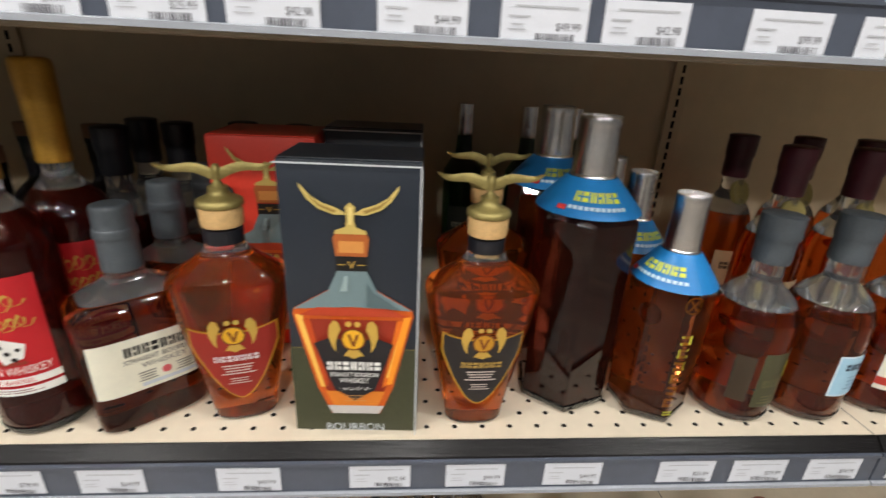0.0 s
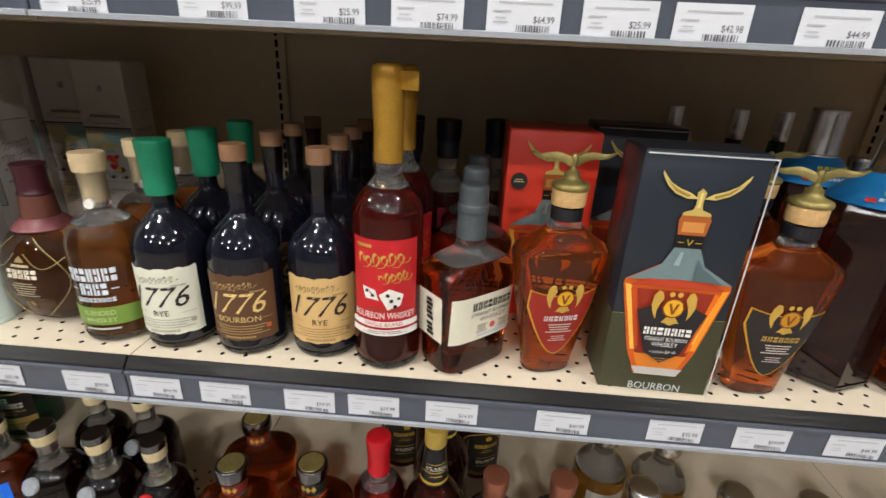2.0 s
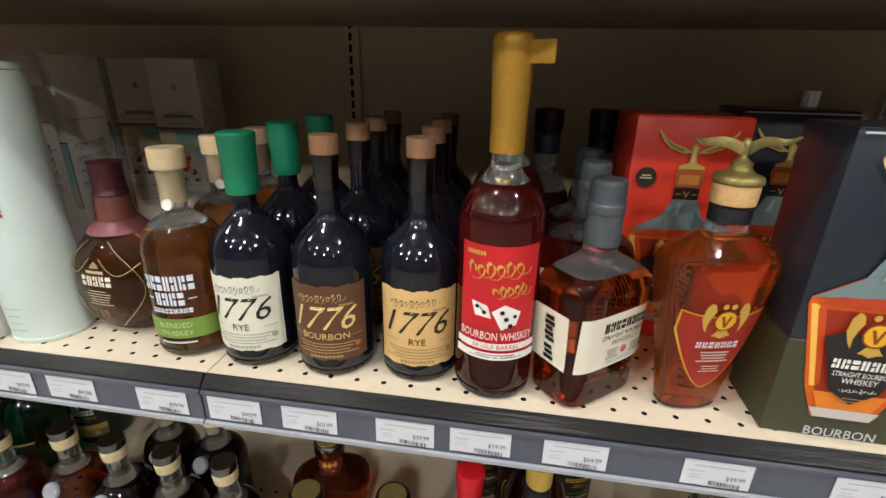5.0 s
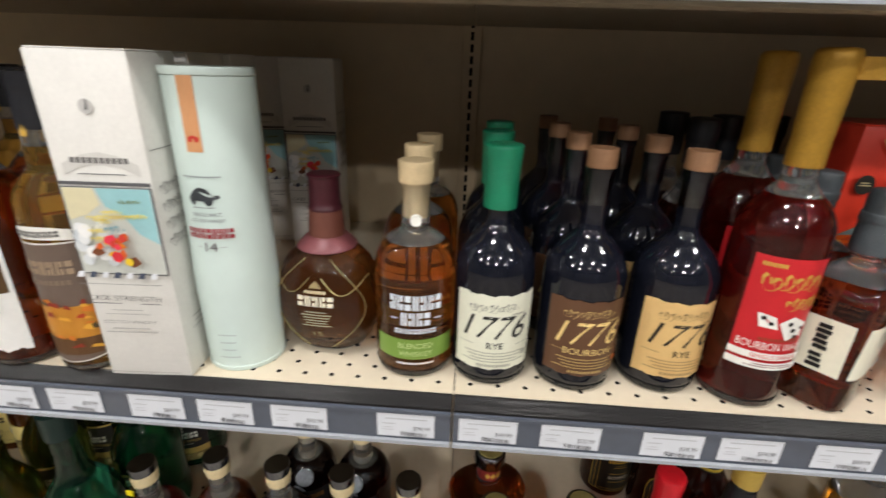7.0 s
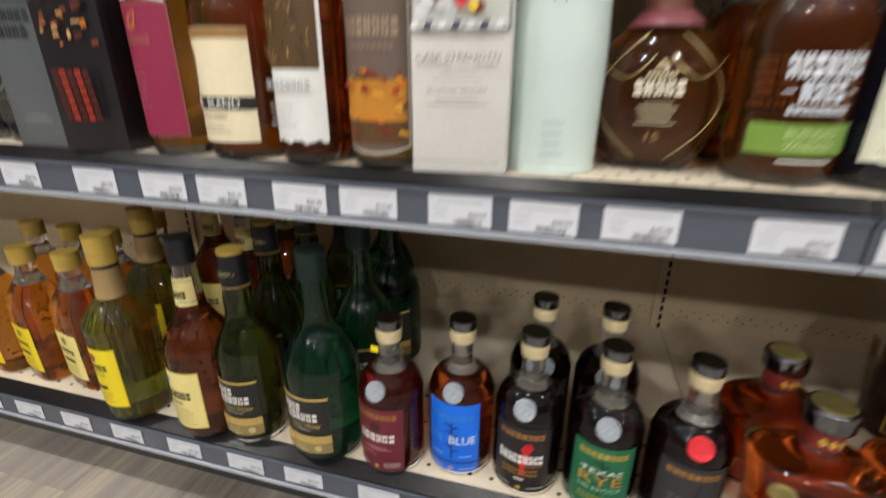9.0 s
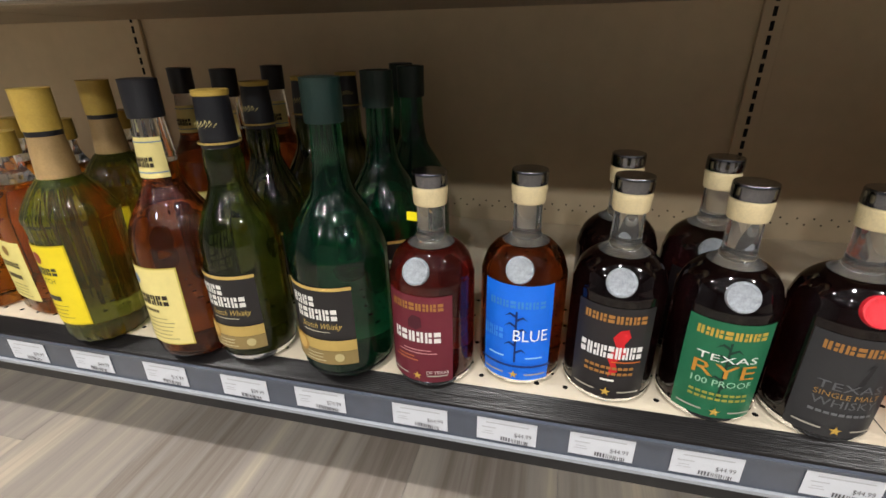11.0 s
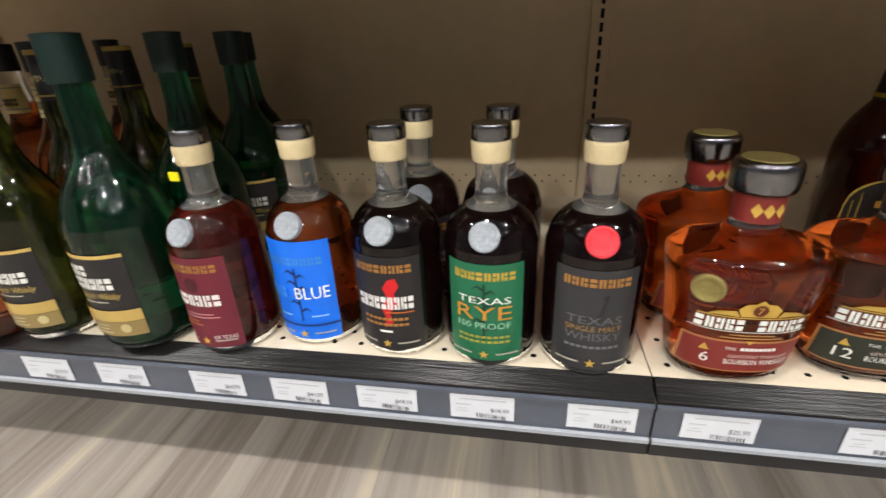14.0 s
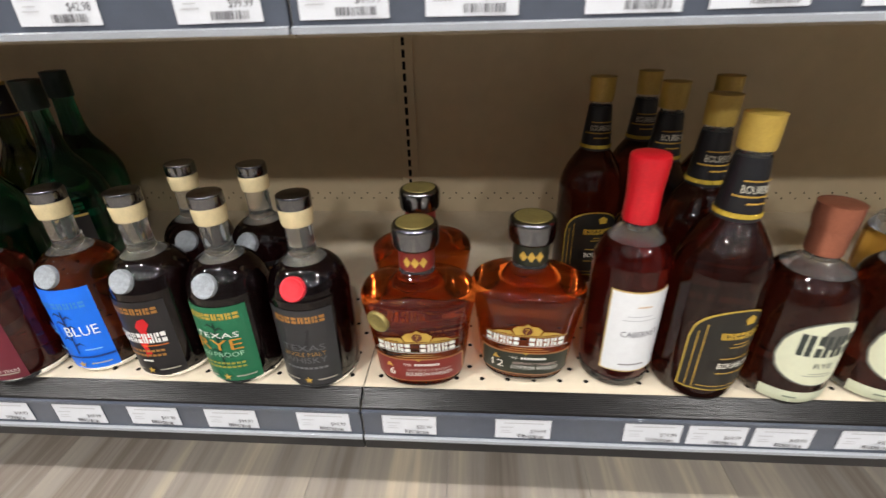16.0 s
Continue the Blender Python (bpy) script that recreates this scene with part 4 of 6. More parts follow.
# ---------------- three-sided dimpled decanter with wire net ----------------
th, line = bottle("dimpled amber decanter bottle with dark capsule and wire net",
    [(0.026, 0), (0.026, 0), (0.0330, 0.003), (0.0430, 0.014), (0.0520, 0.036), (0.0550, 0.058), (0.0535, 0.082), (0.0450, 0.106), (0.0320, 0.122), (0.0220, 0.130), (0.0185, 0.136), (0.0165, 0.15)],
    G_PINCH, a=1.0, b=0.78, n=2.3, seg=44, base=0.008,
    caps=[("collar", [(0.0300, 0.123), (0.0300, 0.123), (0.0305, 0.125), (0.0250, 0.132), (0.0200, 0.137)], M_PINK, "pink neck collar"), ("neck_label", [(0.0185, 0.1372), (0.0186, 0.138), (0.0165, 0.164), (0.0160, 0.1645)], ink(rgb(112, 66, 54)), "brown neck label"), ("capsule", [(0.0168, 0.165), (0.0168, 0.165), (0.0172, 0.167), (0.0155, 0.174), (0.0152, 0.198), (0.0158, 0.200), (0.0160, 0.2035), (0.002, 0.204)], M_BURG, "dark burgundy capsule")])
s = squared_surface(line, 1.0, 0.78, 2.3)
draw(th, s, [("w", 5, 0.0, 0.0680, 0.038, 0.0120, rgb(232, 222, 196)), ("w", 7, 0.0, 0.0830, 0.022, 0.0034, rgb(206, 190, 150)), ("l", 6, 0.0, 0.0440, 0.030, 0.0034, 0.0011, rgb(196, 184, 150)), ("p", [(-0.006, 0.0890), (0.006, 0.0890), (0.004, 0.0930), (0.0, 0.0970), (-0.004, 0.0930)], rgb(150, 130, 90)), ("t", "15", 0.0, 0.0300, 0.0065, 0.010, 0.0, rgb(176, 150, 90))], 0.0006)


def wire(parent, pts, r=0.0005):
    cu = bpy.data.curves.new("wire", "CURVE")
    cu.dimensions, cu.bevel_depth, cu.bevel_resolution = "3D", r, 1
    sp = cu.splines.new("POLY")
    sp.points.add(len(pts) - 1)
    for q, p in zip(sp.points, pts):
        q.co = (*p, 1)
    cu.materials.append(M_WIRE)
    ob = new("wire", cu)
    ob.parent = parent


for side in (-1, 1):
    wire(th, [s(side * (0.012 + 0.034 * math.sin(k / 14 * math.pi)), 0.118 - 0.105 * k / 14, 0.0016) for k in range(15)])
    wire(th, [s(side * (0.006 + 0.040 * k / 8), 0.100 - 0.018 * math.sin(k / 8 * 3.1), 0.0016) for k in range(9)])
DIMPLE = put(th, -0.150, 0.100, ZM, -4)
DIMPLE.scale = (1.06, 1.06, 0.985)

# ---------------- waisted gift tin ----------------
M_TIN = material("pale_mint_tin", rgb(206, 222, 216), 0.32, vary=0.04, scale=14, bump=0.06, fine=3)
tin = thing("gift_tin", "pale mint cylindrical whisky gift tin with red lettering", "tin", group="cartons on the shelves")
tl = smooth_line([(0.0430, 0), (0.0430, 0), (0.0452, 0.001), (0.0455, 0.01), (0.0462, 0.06), (0.0468, 0.10), (0.0455, 0.14), (0.0448, 0.19), (0.0450, 0.25), (0.0450, 0.299)], 4)
part("tin_body", lathe(tl, 48), M_TIN, tin, smooth=40)
part("lid", lathe(smooth_line([(0.0452, 0.2995), (0.0452, 0.2995), (0.0458, 0.3005), (0.0456, 0.3060), (0.044, 0.3068), (0.044, 0.3068), (0.001, 0.3068)], 3), 48), M_TIN, tin, smooth=40)
part("foot_rim", lathe([(0.0456, 0.0), (0.0462, 0.001), (0.0462, 0.005), (0.0456, 0.0055)], 48), M_TIN, tin, smooth=40)
s = round_surface(tl, 0.045)
draw(tin, s, [("r", -0.008, 0.235, 0.008, 0.301, rgb(206, 150, 104)), ("p", [(-0.005, 0.2440), (0.005, 0.2440), (0.0055, 0.2480), (0.0, 0.2500), (-0.0055, 0.2480)], rgb(196, 52, 44)),
    ("l", 1, 0.0, 0.212, 0.040, 0.002, 0.0012, rgb(150, 160, 160)),
    ("p", [(-0.014, 0.1880), (-0.011, 0.1850), (-0.008, 0.1900), (0.0, 0.1895), (0.004, 0.1850), (0.008, 0.1860), (0.010, 0.1910), (0.017, 0.1925), (0.016, 0.1955), (0.009, 0.1950), (0.005, 0.2010), (-0.003, 0.2030), (-0.009, 0.2000), (-0.014, 0.1950), (-0.016, 0.1915)], rgb(52, 56, 60)), ("r", -0.013, 0.1832, 0.011, 0.1838, rgb(90, 96, 98)),
    ("t", "SINGLE MALT", 0.001, 0.1750, 0.0036, 0.030, 0.0, rgb(92, 98, 104)), ("t", "SCOTCH WHISKY", 0.001, 0.1690, 0.0034, 0.036, 0.0, rgb(92, 98, 104)),
    ("w", 9, 0.001, 0.1530, 0.050, 0.0100, rgb(150, 34, 48)), ("t", "14", 0.001, 0.1400, 0.0090, 0.0120, 0.0, rgb(70, 54, 62)), ("r", -0.014, 0.1442, -0.008, 0.1446, rgb(150, 150, 150)), ("r", 0.010, 0.1442, 0.016, 0.1446, rgb(150, 150, 150)),
    ("l", 4, 0.002, 0.0180, 0.022, 0.0090, 0.0014, rgb(178, 190, 188))], 0.0005)
put(tin, -0.240, 0.066, ZM, 0)
tin.scale = (0.88, 0.88, 0.982)


# ---------------- tall white carton with a painted front ----------------
def art_carton(th, w):
    f = flat_surface(-0.0002)
    h = w / 2
    items = [("p", [(-h * 0.8, 0.224), (-h * 0.4, 0.232), (0.0, 0.235), (h * 0.4, 0.232), (h * 0.8, 0.224), (h * 0.8, 0.214), (h * 0.4, 0.222), (0.0, 0.225), (-h * 0.4, 0.222), (-h * 0.8, 0.214)], rgb(206, 204, 198)), ("w", 10, 0.0, 0.2250, w * 0.62, 0.0050, rgb(110, 108, 106)),
             ("l", 1, 0.0, 0.2150, w * 0.5, 0.002, 0.0008, rgb(90, 90, 90)), ("d", 0.0, 0.2730, 0.0062, rgb(190, 188, 184)), ("p", [(-0.0008, 0.2700), (0.0014, 0.2700), (0.0022, 0.2790), (0.0012, 0.2790)], rgb(70, 70, 70)),
             ("r", -h + 0.001, 0.2055, h - 0.001, 0.2085, rgb(90, 90, 92)), ("r", -h + 0.001, 0.1180, h - 0.001, 0.2040, rgb(90, 90, 92)), ("r", -h + 0.0025, 0.1192, h - 0.0025, 0.2030, rgb(196, 198, 190)),
             ("p", [(-0.010, 0.2028), (h - 0.003, 0.2028), (h - 0.003, 0.150), (0.022, 0.160), (0.010, 0.178), (-0.004, 0.186)], rgb(150, 196, 200)), ("p", [(-h + 0.003, 0.2028), (-0.012, 0.2028), (-0.008, 0.188), (-0.022, 0.178), (-h + 0.003, 0.172)], rgb(214, 206, 170))]
    rnd = random.Random(4)
    for i in range(18):
        items.append(("d", rnd.uniform(-h * 0.80, -h * 0.15), rnd.uniform(0.132, 0.185), rnd.uniform(0.0035, 0.0075), rnd.choice((rgb(240, 240, 238), rgb(230, 232, 232), rgb(216, 220, 222), rgb(200, 206, 210)))))
    for i in range(13):
        items.append(("s", rnd.uniform(-h * 0.35, h * 0.60), rnd.uniform(0.150, 0.196), rnd.uniform(0.010, 0.024), rnd.uniform(0.004, 0.009), 0.0012, rnd.choice((rgb(220, 190, 40), rgb(236, 214, 84), rgb(70, 150, 170), rgb(240, 238, 226), rgb(120, 130, 60)))))
    for i in range(16):
        u, v = rnd.gauss(0.003, 0.007), rnd.uniform(0.130, 0.160)
        a, b = rnd.uniform(0.003, 0.007), rnd.uniform(0.003, 0.008)
        items.append(("p", [(u - a, v), (u - a * 0.2, v - b * 0.5), (u + a, v + b * 0.1), (u + a * 0.4, v + b), (u - a * 0.5, v + b * 0.7)], rnd.choice((rgb(226, 130, 30), rgb(236, 180, 50), rgb(204, 60, 50), rgb(214, 96, 34), rgb(226, 60, 80), rgb(120, 70, 44)))))
    items += [("d", 0.002, 0.1400, 0.0052, rgb(208, 46, 58)), ("d", 0.012, 0.1350, 0.0040, rgb(232, 196, 50))]
    for i in range(7):
        u = -h + 0.002 + i * (w - 0.004) / 7
        items.append(("p", [(u, 0.1185), (u + 0.006, 0.1185), (u + 0.008, 0.1245), (u + 0.003, 0.1245)], rgb(70, 78, 96) if i % 2 else rgb(226, 228, 232)))
    items += [("l", 1, 0.0, 0.1120, w * 0.9, 0.002, 0.0006, rgb(130, 128, 124)), ("t", "CASK STRENGTH", 0.0, 0.0950, 0.0052, w * 0.82, 0.0, rgb(104, 102, 100)), ("r", -h * 0.8, 0.0915, -h * 0.1, 0.0923, rgb(90, 88, 88)), ("r", h * 0.35, 0.0915, h * 0.8, 0.0923, rgb(90, 88, 88)), ("l", 2, 0.0, 0.0800, w * 0.5, 0.0045, 0.0009, rgb(170, 168, 164)), ("t", "SCOTCH WHISKY", 0.0, 0.0700, 0.0036, w * 0.6, 0.0, rgb(130, 128, 124)), ("l", 2, 0.0, 0.0600, w * 0.6, 0.004, 0.0010, rgb(150, 148, 144)), ("l", 1, 0.0, 0.0130, w * 0.9, 0.002, 0.0006, rgb(150, 148, 144))]
    draw(th, f, items, 0.0004)


WHITE_CARTON = carton("whisky_carton", "tall white whisky carton with colourful painted panel", 0.085, 0.070, 0.317, rgb(222, 220, 214))
art_carton(WHITE_CARTON, 0.085)
def carton_flank(u, v, off):
    return Vector((0.085 / 2 + off, u, v))


draw(WHITE_CARTON, carton_flank, [("s", 0.034, 0.196 - 0.017 * j, 0.050, 0.0130, 0.0011, rgb(60, 58, 58)) for j in range(4)] + [("r", 0.004, 0.236, 0.066, 0.237, rgb(150, 148, 144)), ("l", 3, 0.035, 0.050, 0.040, 0.006, 0.0010, rgb(150, 148, 144))], 0.0006)
put(WHITE_CARTON, -0.318, 0.010, ZM, 3)
for x, y, turn in ((-0.322, 0.100, 0), (-0.318, 0.185, 2), (-0.256, 0.391, 4), (-0.357, 0.429, 12), (-0.462, 0.423, 5)):
    again(WHITE_CARTON, x, y, ZM, turn)

# ---------------- slim whisky bottles with arched labels ----------------
SLIM = [(0.030, 0), (0.030, 0), (0.0340, 0.002), (0.0360, 0.008), (0.0365, 0.03), (0.0365, 0.14), (0.0365, 0.178), (0.0335, 0.193), (0.0250, 0.204), (0.0180, 0.213), (0.0165, 0.225), (0.0150, 0.260), (0.0148, 0.275)]


def slim(text, glass, fill, body_label):
    th, line = bottle(text, SLIM, glass, fill=fill, base=0.010, caps=[("capsule", [(0.0158, 0.250), (0.0158, 0.250), (0.0164, 0.251), (0.0158, 0.280), (0.0165, 0.283), (0.0165, 0.296), (0.0155, 0.2985), (0.002, 0.299)], M_BLACKCAP, "dark capsule"), ])
    s = round_surface(line, 0.037)
    body_label(th, s)
    label(th, s, -0.036, 0.148, 0.036, 0.158, WHITE, [("w", 10, 0.0, 0.1535, 0.046, 0.0060, rgb(110, 108, 104))], top=("bow", 0.006), foot=("bow", 0.003), text="white arched name label", name="name_label")
    draw(th, s, [("p", [(-0.007, 0.243), (0.007, 0.243), (0.0085, 0.252), (0.004, 0.247), (0.0, 0.254), (-0.004, 0.247), (-0.0085, 0.252)], GOLD)], 0.0012)
    return th


def smoke_label(th, s):
    rnd = random.Random(2)
    items = [("r", -0.033, 0.030, 0.033, 0.080, rgb(190, 128, 44)), ("r", -0.033, 0.024, 0.033, 0.044, rgb(92, 62, 34)), ("w", 7, 0.0, 0.1150, 0.054, 0.0140, rgb(158, 136, 112)), ("w", 9, 0.0, 0.1040, 0.044, 0.0050, rgb(126, 108, 92))]
    for i in range(24):
        u, v = rnd.uniform(-0.032, 0.026), rnd.uniform(0.03, 0.085)
        a = rnd.uniform(0.004, 0.012)
        items.append(("p", [(u, v), (u + a, v - rnd.uniform(0, 0.004)), (u + a * 0.8, v + rnd.uniform(0.001, 0.006)), (u + a * 0.2, v + rnd.uniform(0.002, 0.005))], rnd.choice((rgb(176, 58, 30), rgb(222, 164, 60), rgb(140, 44, 28), rgb(208, 120, 40), rgb(84, 70, 44)))))
    label(th, s, -0.035, 0.022, 0.035, 0.146, rgb(104, 88, 78), items, foot=("bow", -0.006), text="smoky brown label with a painted landscape", border=rgb(222, 216, 206), nu=26)


def tree_label(th, s):
    rnd = random.Random(3)
    items = [("r", -0.032, 0.088, 0.032, 0.146, rgb(84, 62, 34))]
    for i in range(40):
        u, v = rnd.uniform(-0.030, 0.024), rnd.uniform(0.092, 0.140)
        a, b = rnd.uniform(-0.006, 0.006), rnd.uniform(0.003, 0.008)
        items.append(("p", [(u, v), (u + 0.0012, v), (u + a + 0.0012, v + b), (u + a, v + b)], rnd.choice((rgb(150, 120, 62), rgb(176, 146, 84), rgb(44, 34, 22)))))
    items += [("w", 9, 0.0, 0.0700, 0.046, 0.0085, rgb(178, 180, 178)), ("l", 4, -0.006, 0.0380, 0.030, 0.006, 0.0012, rgb(190, 192, 190))]
    label(th, s, -0.036, 0.022, 0.036, 0.146, rgb(230, 230, 226), items, foot=("torn", 0.003), text="white label with a brown tree picture", nu=26)


def plum_label(th, s):
    label(th, s, -0.036, 0.022, 0.036, 0.146, rgb(140, 38, 70), [("w", 8, 0.0, 0.1100, 0.034, 0.0070, rgb(150, 92, 70)), ("l", 6, -0.010, 0.0500, 0.030, 0.008, 0.0014, rgb(160, 96, 92)), ("p", [(-0.008, 0.124), (0.004, 0.124), (0.008, 0.140), (-0.004, 0.136)], rgb(176, 110, 60))], foot=("torn", 0.002), text="plum-coloured label", border=rgb(150, 90, 84), nu=26)


SMOKE = put(slim("pale whisky bottle with smoky painted label", G_PALE, 0.234, smoke_label), -0.395, 0.040, ZM, -3)
TREE = put(slim("brown whisky bottle with white tree label", G_AMBER, 0.206, tree_label), -0.475, 0.040, ZM, -8)
PLUM = put(slim("amber whisky bottle with plum-coloured label", G_GOLD, 0.222, plum_label), -0.640, 0.042, ZM, -10)
again(SMOKE, -0.408, 0.130, ZM, 14)
again(TREE, -0.486, 0.132, ZM, 5)
again(PLUM, -0.648, 0.150, ZM, 9)
again(SMOKE, -0.585, 0.215, ZM, -14)

th, line = bottle("golden whisky bottle with cream label and black blend band",
    [(0.036, 0), (0.036, 0), (0.0405, 0.002), (0.0430, 0.008), (0.0435, 0.03), (0.0435, 0.128), (0.0415, 0.145), (0.0340, 0.159), (0.0230, 0.168), (0.0180, 0.174), (0.0165, 0.185), (0.0150, 0.220), (0.0148, 0.232)],
    G_GOLD, fill=0.152, base=0.009, caps=[("capsule", [(0.0158, 0.206), (0.0158, 0.206), (0.0164, 0.207), (0.0160, 0.233), (0.0167, 0.236), (0.0167, 0.249), (0.0155, 0.2515), (0.002, 0.252)], M_BLACKCAP, "black capsule")])
s = round_surface(line, 0.044)
label(th, s, -0.046, 0.018, 0.046, 0.124, rgb(232, 220, 186), [("r", -0.046, 0.1145, 0.046, 0.1235, rgb(150, 112, 62)), ("p", [(-0.034, 0.074), (-0.018, 0.074), (-0.016, 0.104), (-0.024, 0.110), (-0.034, 0.104)], rgb(150, 110, 66)), ("p", [(-0.028, 0.054), (-0.024, 0.054), (-0.023, 0.088), (-0.028, 0.090)], rgb(62, 50, 44)), ("r", -0.046, 0.0500, 0.046, 0.0620, rgb(34, 32, 32)), ("w", 5, -0.026, 0.0515, 0.026, 0.0090, WHITE), ("t", "BLEND", 0.014, 0.0515, 0.0090, 0.034, 0.0, WHITE), ("t", "SCOTCH WHISKY", 0.0, 0.0410, 0.0050, 0.036, 0.0, rgb(120, 106, 84)), ("l", 2, 0.0, 0.0280, 0.040, 0.005, 0.0010, rgb(176, 160, 130))], text="cream label with a black band", nu=28)
draw(th, s, [("p", [(-0.007, 0.191), (0.007, 0.191), (0.0085, 0.200), (0.004, 0.195), (0.0, 0.202), (-0.004, 0.195), (-0.0085, 0.200)], GOLD)], 0.0012)
put(th, -0.560, 0.048, ZM, -12)
again(th, -0.556, 0.300, ZM, 20)

# dark cartons at the far end of the row
card = carton("whisky_carton", "dark whisky carton with an orange fire-lit picture", 0.078, 0.085, 0.315, rgb(30, 26, 30))
rnd = random.Random(8)
items = [("r", -0.038, 0.185, 0.038, 0.316, rgb(70, 52, 46)), ("d", -0.012, 0.262, 0.026, rgb(226, 160, 76)), ("r", -0.0385, 0.205, 0.0385, 0.224, rgb(226, 222, 214)), ("w", 10, 0.0, 0.2105, 0.052, 0.0070, rgb(130, 128, 124)), ("w", 8, 0.0, 0.178, 0.060, 0.016, rgb(140, 84, 30))]
for i in range(34):
    u, v = rnd.uniform(-0.036, 0.026), rnd.uniform(0.105, 0.176)
    a, b = rnd.uniform(0.004, 0.012), rnd.uniform(0.003, 0.010)
    items.append(("p", [(u, v), (u + a, v + b * 0.2), (u + a * 0.8, v + b), (u, v + b * 0.8)], rnd.choice((rgb(120, 60, 24), rgb(176, 104, 40), rgb(40, 26, 22), rgb(196, 150, 92), rgb(84, 36, 20)))))
for i in range(30):
    items.append(("r", -0.022 + (i % 5) * 0.009, 0.034 + (i // 5) * 0.009, -0.015 + (i % 5) * 0.009, 0.041 + (i // 5) * 0.009, rgb(150, 48, 28) if (i + i // 5) % 2 else rgb(74, 28, 20)))
draw(card, flat_surface(-0.0002), items, 0.0004)
put(card, -0.732, 0.008, ZM, 8)
card = carton("whisky_carton", "grey whisky carton with pale lettering", 0.072, 0.080, 0.312, rgb(92, 96, 98))
draw(card, flat_surface(-0.0002), [("r", -0.0355, 0.150, 0.0355, 0.205, rgb(70, 74, 76)), ("w", 5, 0.0, 0.172, 0.050, 0.012, rgb(206, 208, 206)), ("w", 6, 0.0, 0.134, 0.054, 0.012, rgb(40, 42, 44)), ("w", 4, 0.0, 0.118, 0.040, 0.012, rgb(40, 42, 44)), ("l", 2, 0.0, 0.03, 0.04, 0.006, 0.0012, rgb(150, 152, 152))], 0.0004)
put(card, -0.818, 0.014, ZM, 5)
for k, x in enumerate((-0.885, -0.975, -1.065, -1.150)):
    put(year_bottle("black whiskey bottle with white rye label and green wax cap", rgb(30, 32, 34), rgb(120, 116, 100), "RYE", M_BLACKCAP, "black wax cap", True), x, 0.070, ZM, 3 * k)["label"] = "black whiskey bottle with dark label and black cap"


# ---------------- six-sided bottles with steel cup caps ----------------
def hexagon(text, h, r, glass, side_print):
    b = h - 0.088
    pts = [(r * 0.90, 0), (r * 0.97, 0.003), (r, 0.010), (r, b * 0.5), (r, b - 0.012), (r * 0.93, b - 0.004), (r * 0.66, b + 0.008), (r * 0.42, b + 0.020), (r * 0.34, b + 0.028), (r * 0.34, b + 0.05)]
    th, line = bottle(text, pts, glass, seg=6, turn=radians(30), flat=True, base=0.010,
        caps=[("paper_collar", [(r * 0.955, b - 0.003), (r * 0.955, b - 0.003), (r * 0.965, b - 0.001), (r * 0.50, b + 0.027), (r * 0.45, b + 0.027)], M_BLUECARD, "blue paper collar"),
              ("cup_cap", [(r * 0.42, b + 0.020), (r * 0.42, b + 0.020), (r * 0.432, b + 0.022), (r * 0.430, b + 0.030), (r * 0.410, b + 0.032), (r * 0.408, b + 0.036), (r * 0.368, b + 0.076), (r * 0.385, b + 0.079), (r * 0.380, b + 0.0865), (r * 0.360, b + 0.088), (r * 0.360, b + 0.088), (r * 0.352, b + 0.080), (r * 0.01, b + 0.080)], M_STEEL, "brushed steel cup cap")])
    cone = round_surface([(r * 0.965, b - 0.001), (r * 0.50, b + 0.027)], r * 0.76)
    draw(th, cone, [("w", 6, 0.0, b + 0.0105, 0.046, 0.0085, rgb(206, 214, 70)), ("w", 11, 0.0, b + 0.004, 0.050, 0.0030, rgb(190, 214, 226)), ("r", -0.034, b + 0.002, -0.026, b + 0.006, rgb(196, 52, 48))], 0.0012)
    inr = r * math.cos(radians(30))
    for deg, colour in ((0, None), (60, side_print)):
        q = Matrix.Rotation(radians(deg), 3, "Z")

        def face(u, v, off, q=q):
            return q @ Vector((u, -inr - off, v))
        if colour:
            items = [("d", 0.0, b - 0.018, 0.0095, colour), ("d", 0.0, b - 0.018, 0.0078, BLACK), ("p", [(-0.005, b - 0.0235), (-0.0035, b - 0.0245), (0.005, b - 0.0125), (0.0035, b - 0.0115)], colour), ("p", [(0.005, b - 0.0235), (0.0035, b - 0.0245), (-0.005, b - 0.0125), (-0.0035, b - 0.0115)], colour)]
            for j in range(6):
                v0 = 0.022 + j * 0.0160
                items += [("r", -0.0055, v0, 0.0055, v0 + 0.0035, colour), ("r", -0.0055, v0 + 0.0080, 0.0055, v0 + 0.0110, colour), ("r", (-0.0055, 0.0022)[j % 2], v0, (-0.0022, 0.0055)[j % 2], v0 + 0.0110, colour)]
            items += [("r", -0.0050, 0.0120, 0.0050, 0.0135, colour), ("r", -0.0050, 0.0155, 0.0050, 0.0170, colour)]
            draw(th, face, items, 0.0004)
        else:
            bm = bmesh.new()
            for j in range(6):
                z0 = 0.035 + j * (b - 0.09) / 6
                for k in (0, 1):
                    p = face((-0.006, 0.003)[k], z0, 0.0)
                    add_box(bm, p.x, p.y - 0.0006, z0, p.x + 0.003, p.y + 0.001, z0 + (b - 0.09) / 6 * 0.7, 0.0004)
            part("raised_print", bm, glass, th, "lettering blocks moulded into the glass", smooth=40)
            bm = lathe([(0.0120, -0.001), (0.0125, 0.0006), (0.0115, 0.0008), (0.0102, 0.0002), (0.002, 0.0002)], 24)
            bm.transform(Matrix.Translation((0, -inr, b - 0.035)) @ Matrix.Rotation(radians(90), 4, "X"))
            part("raised_mark", bm, glass, th, "round mark moulded into the glass", smooth=40)
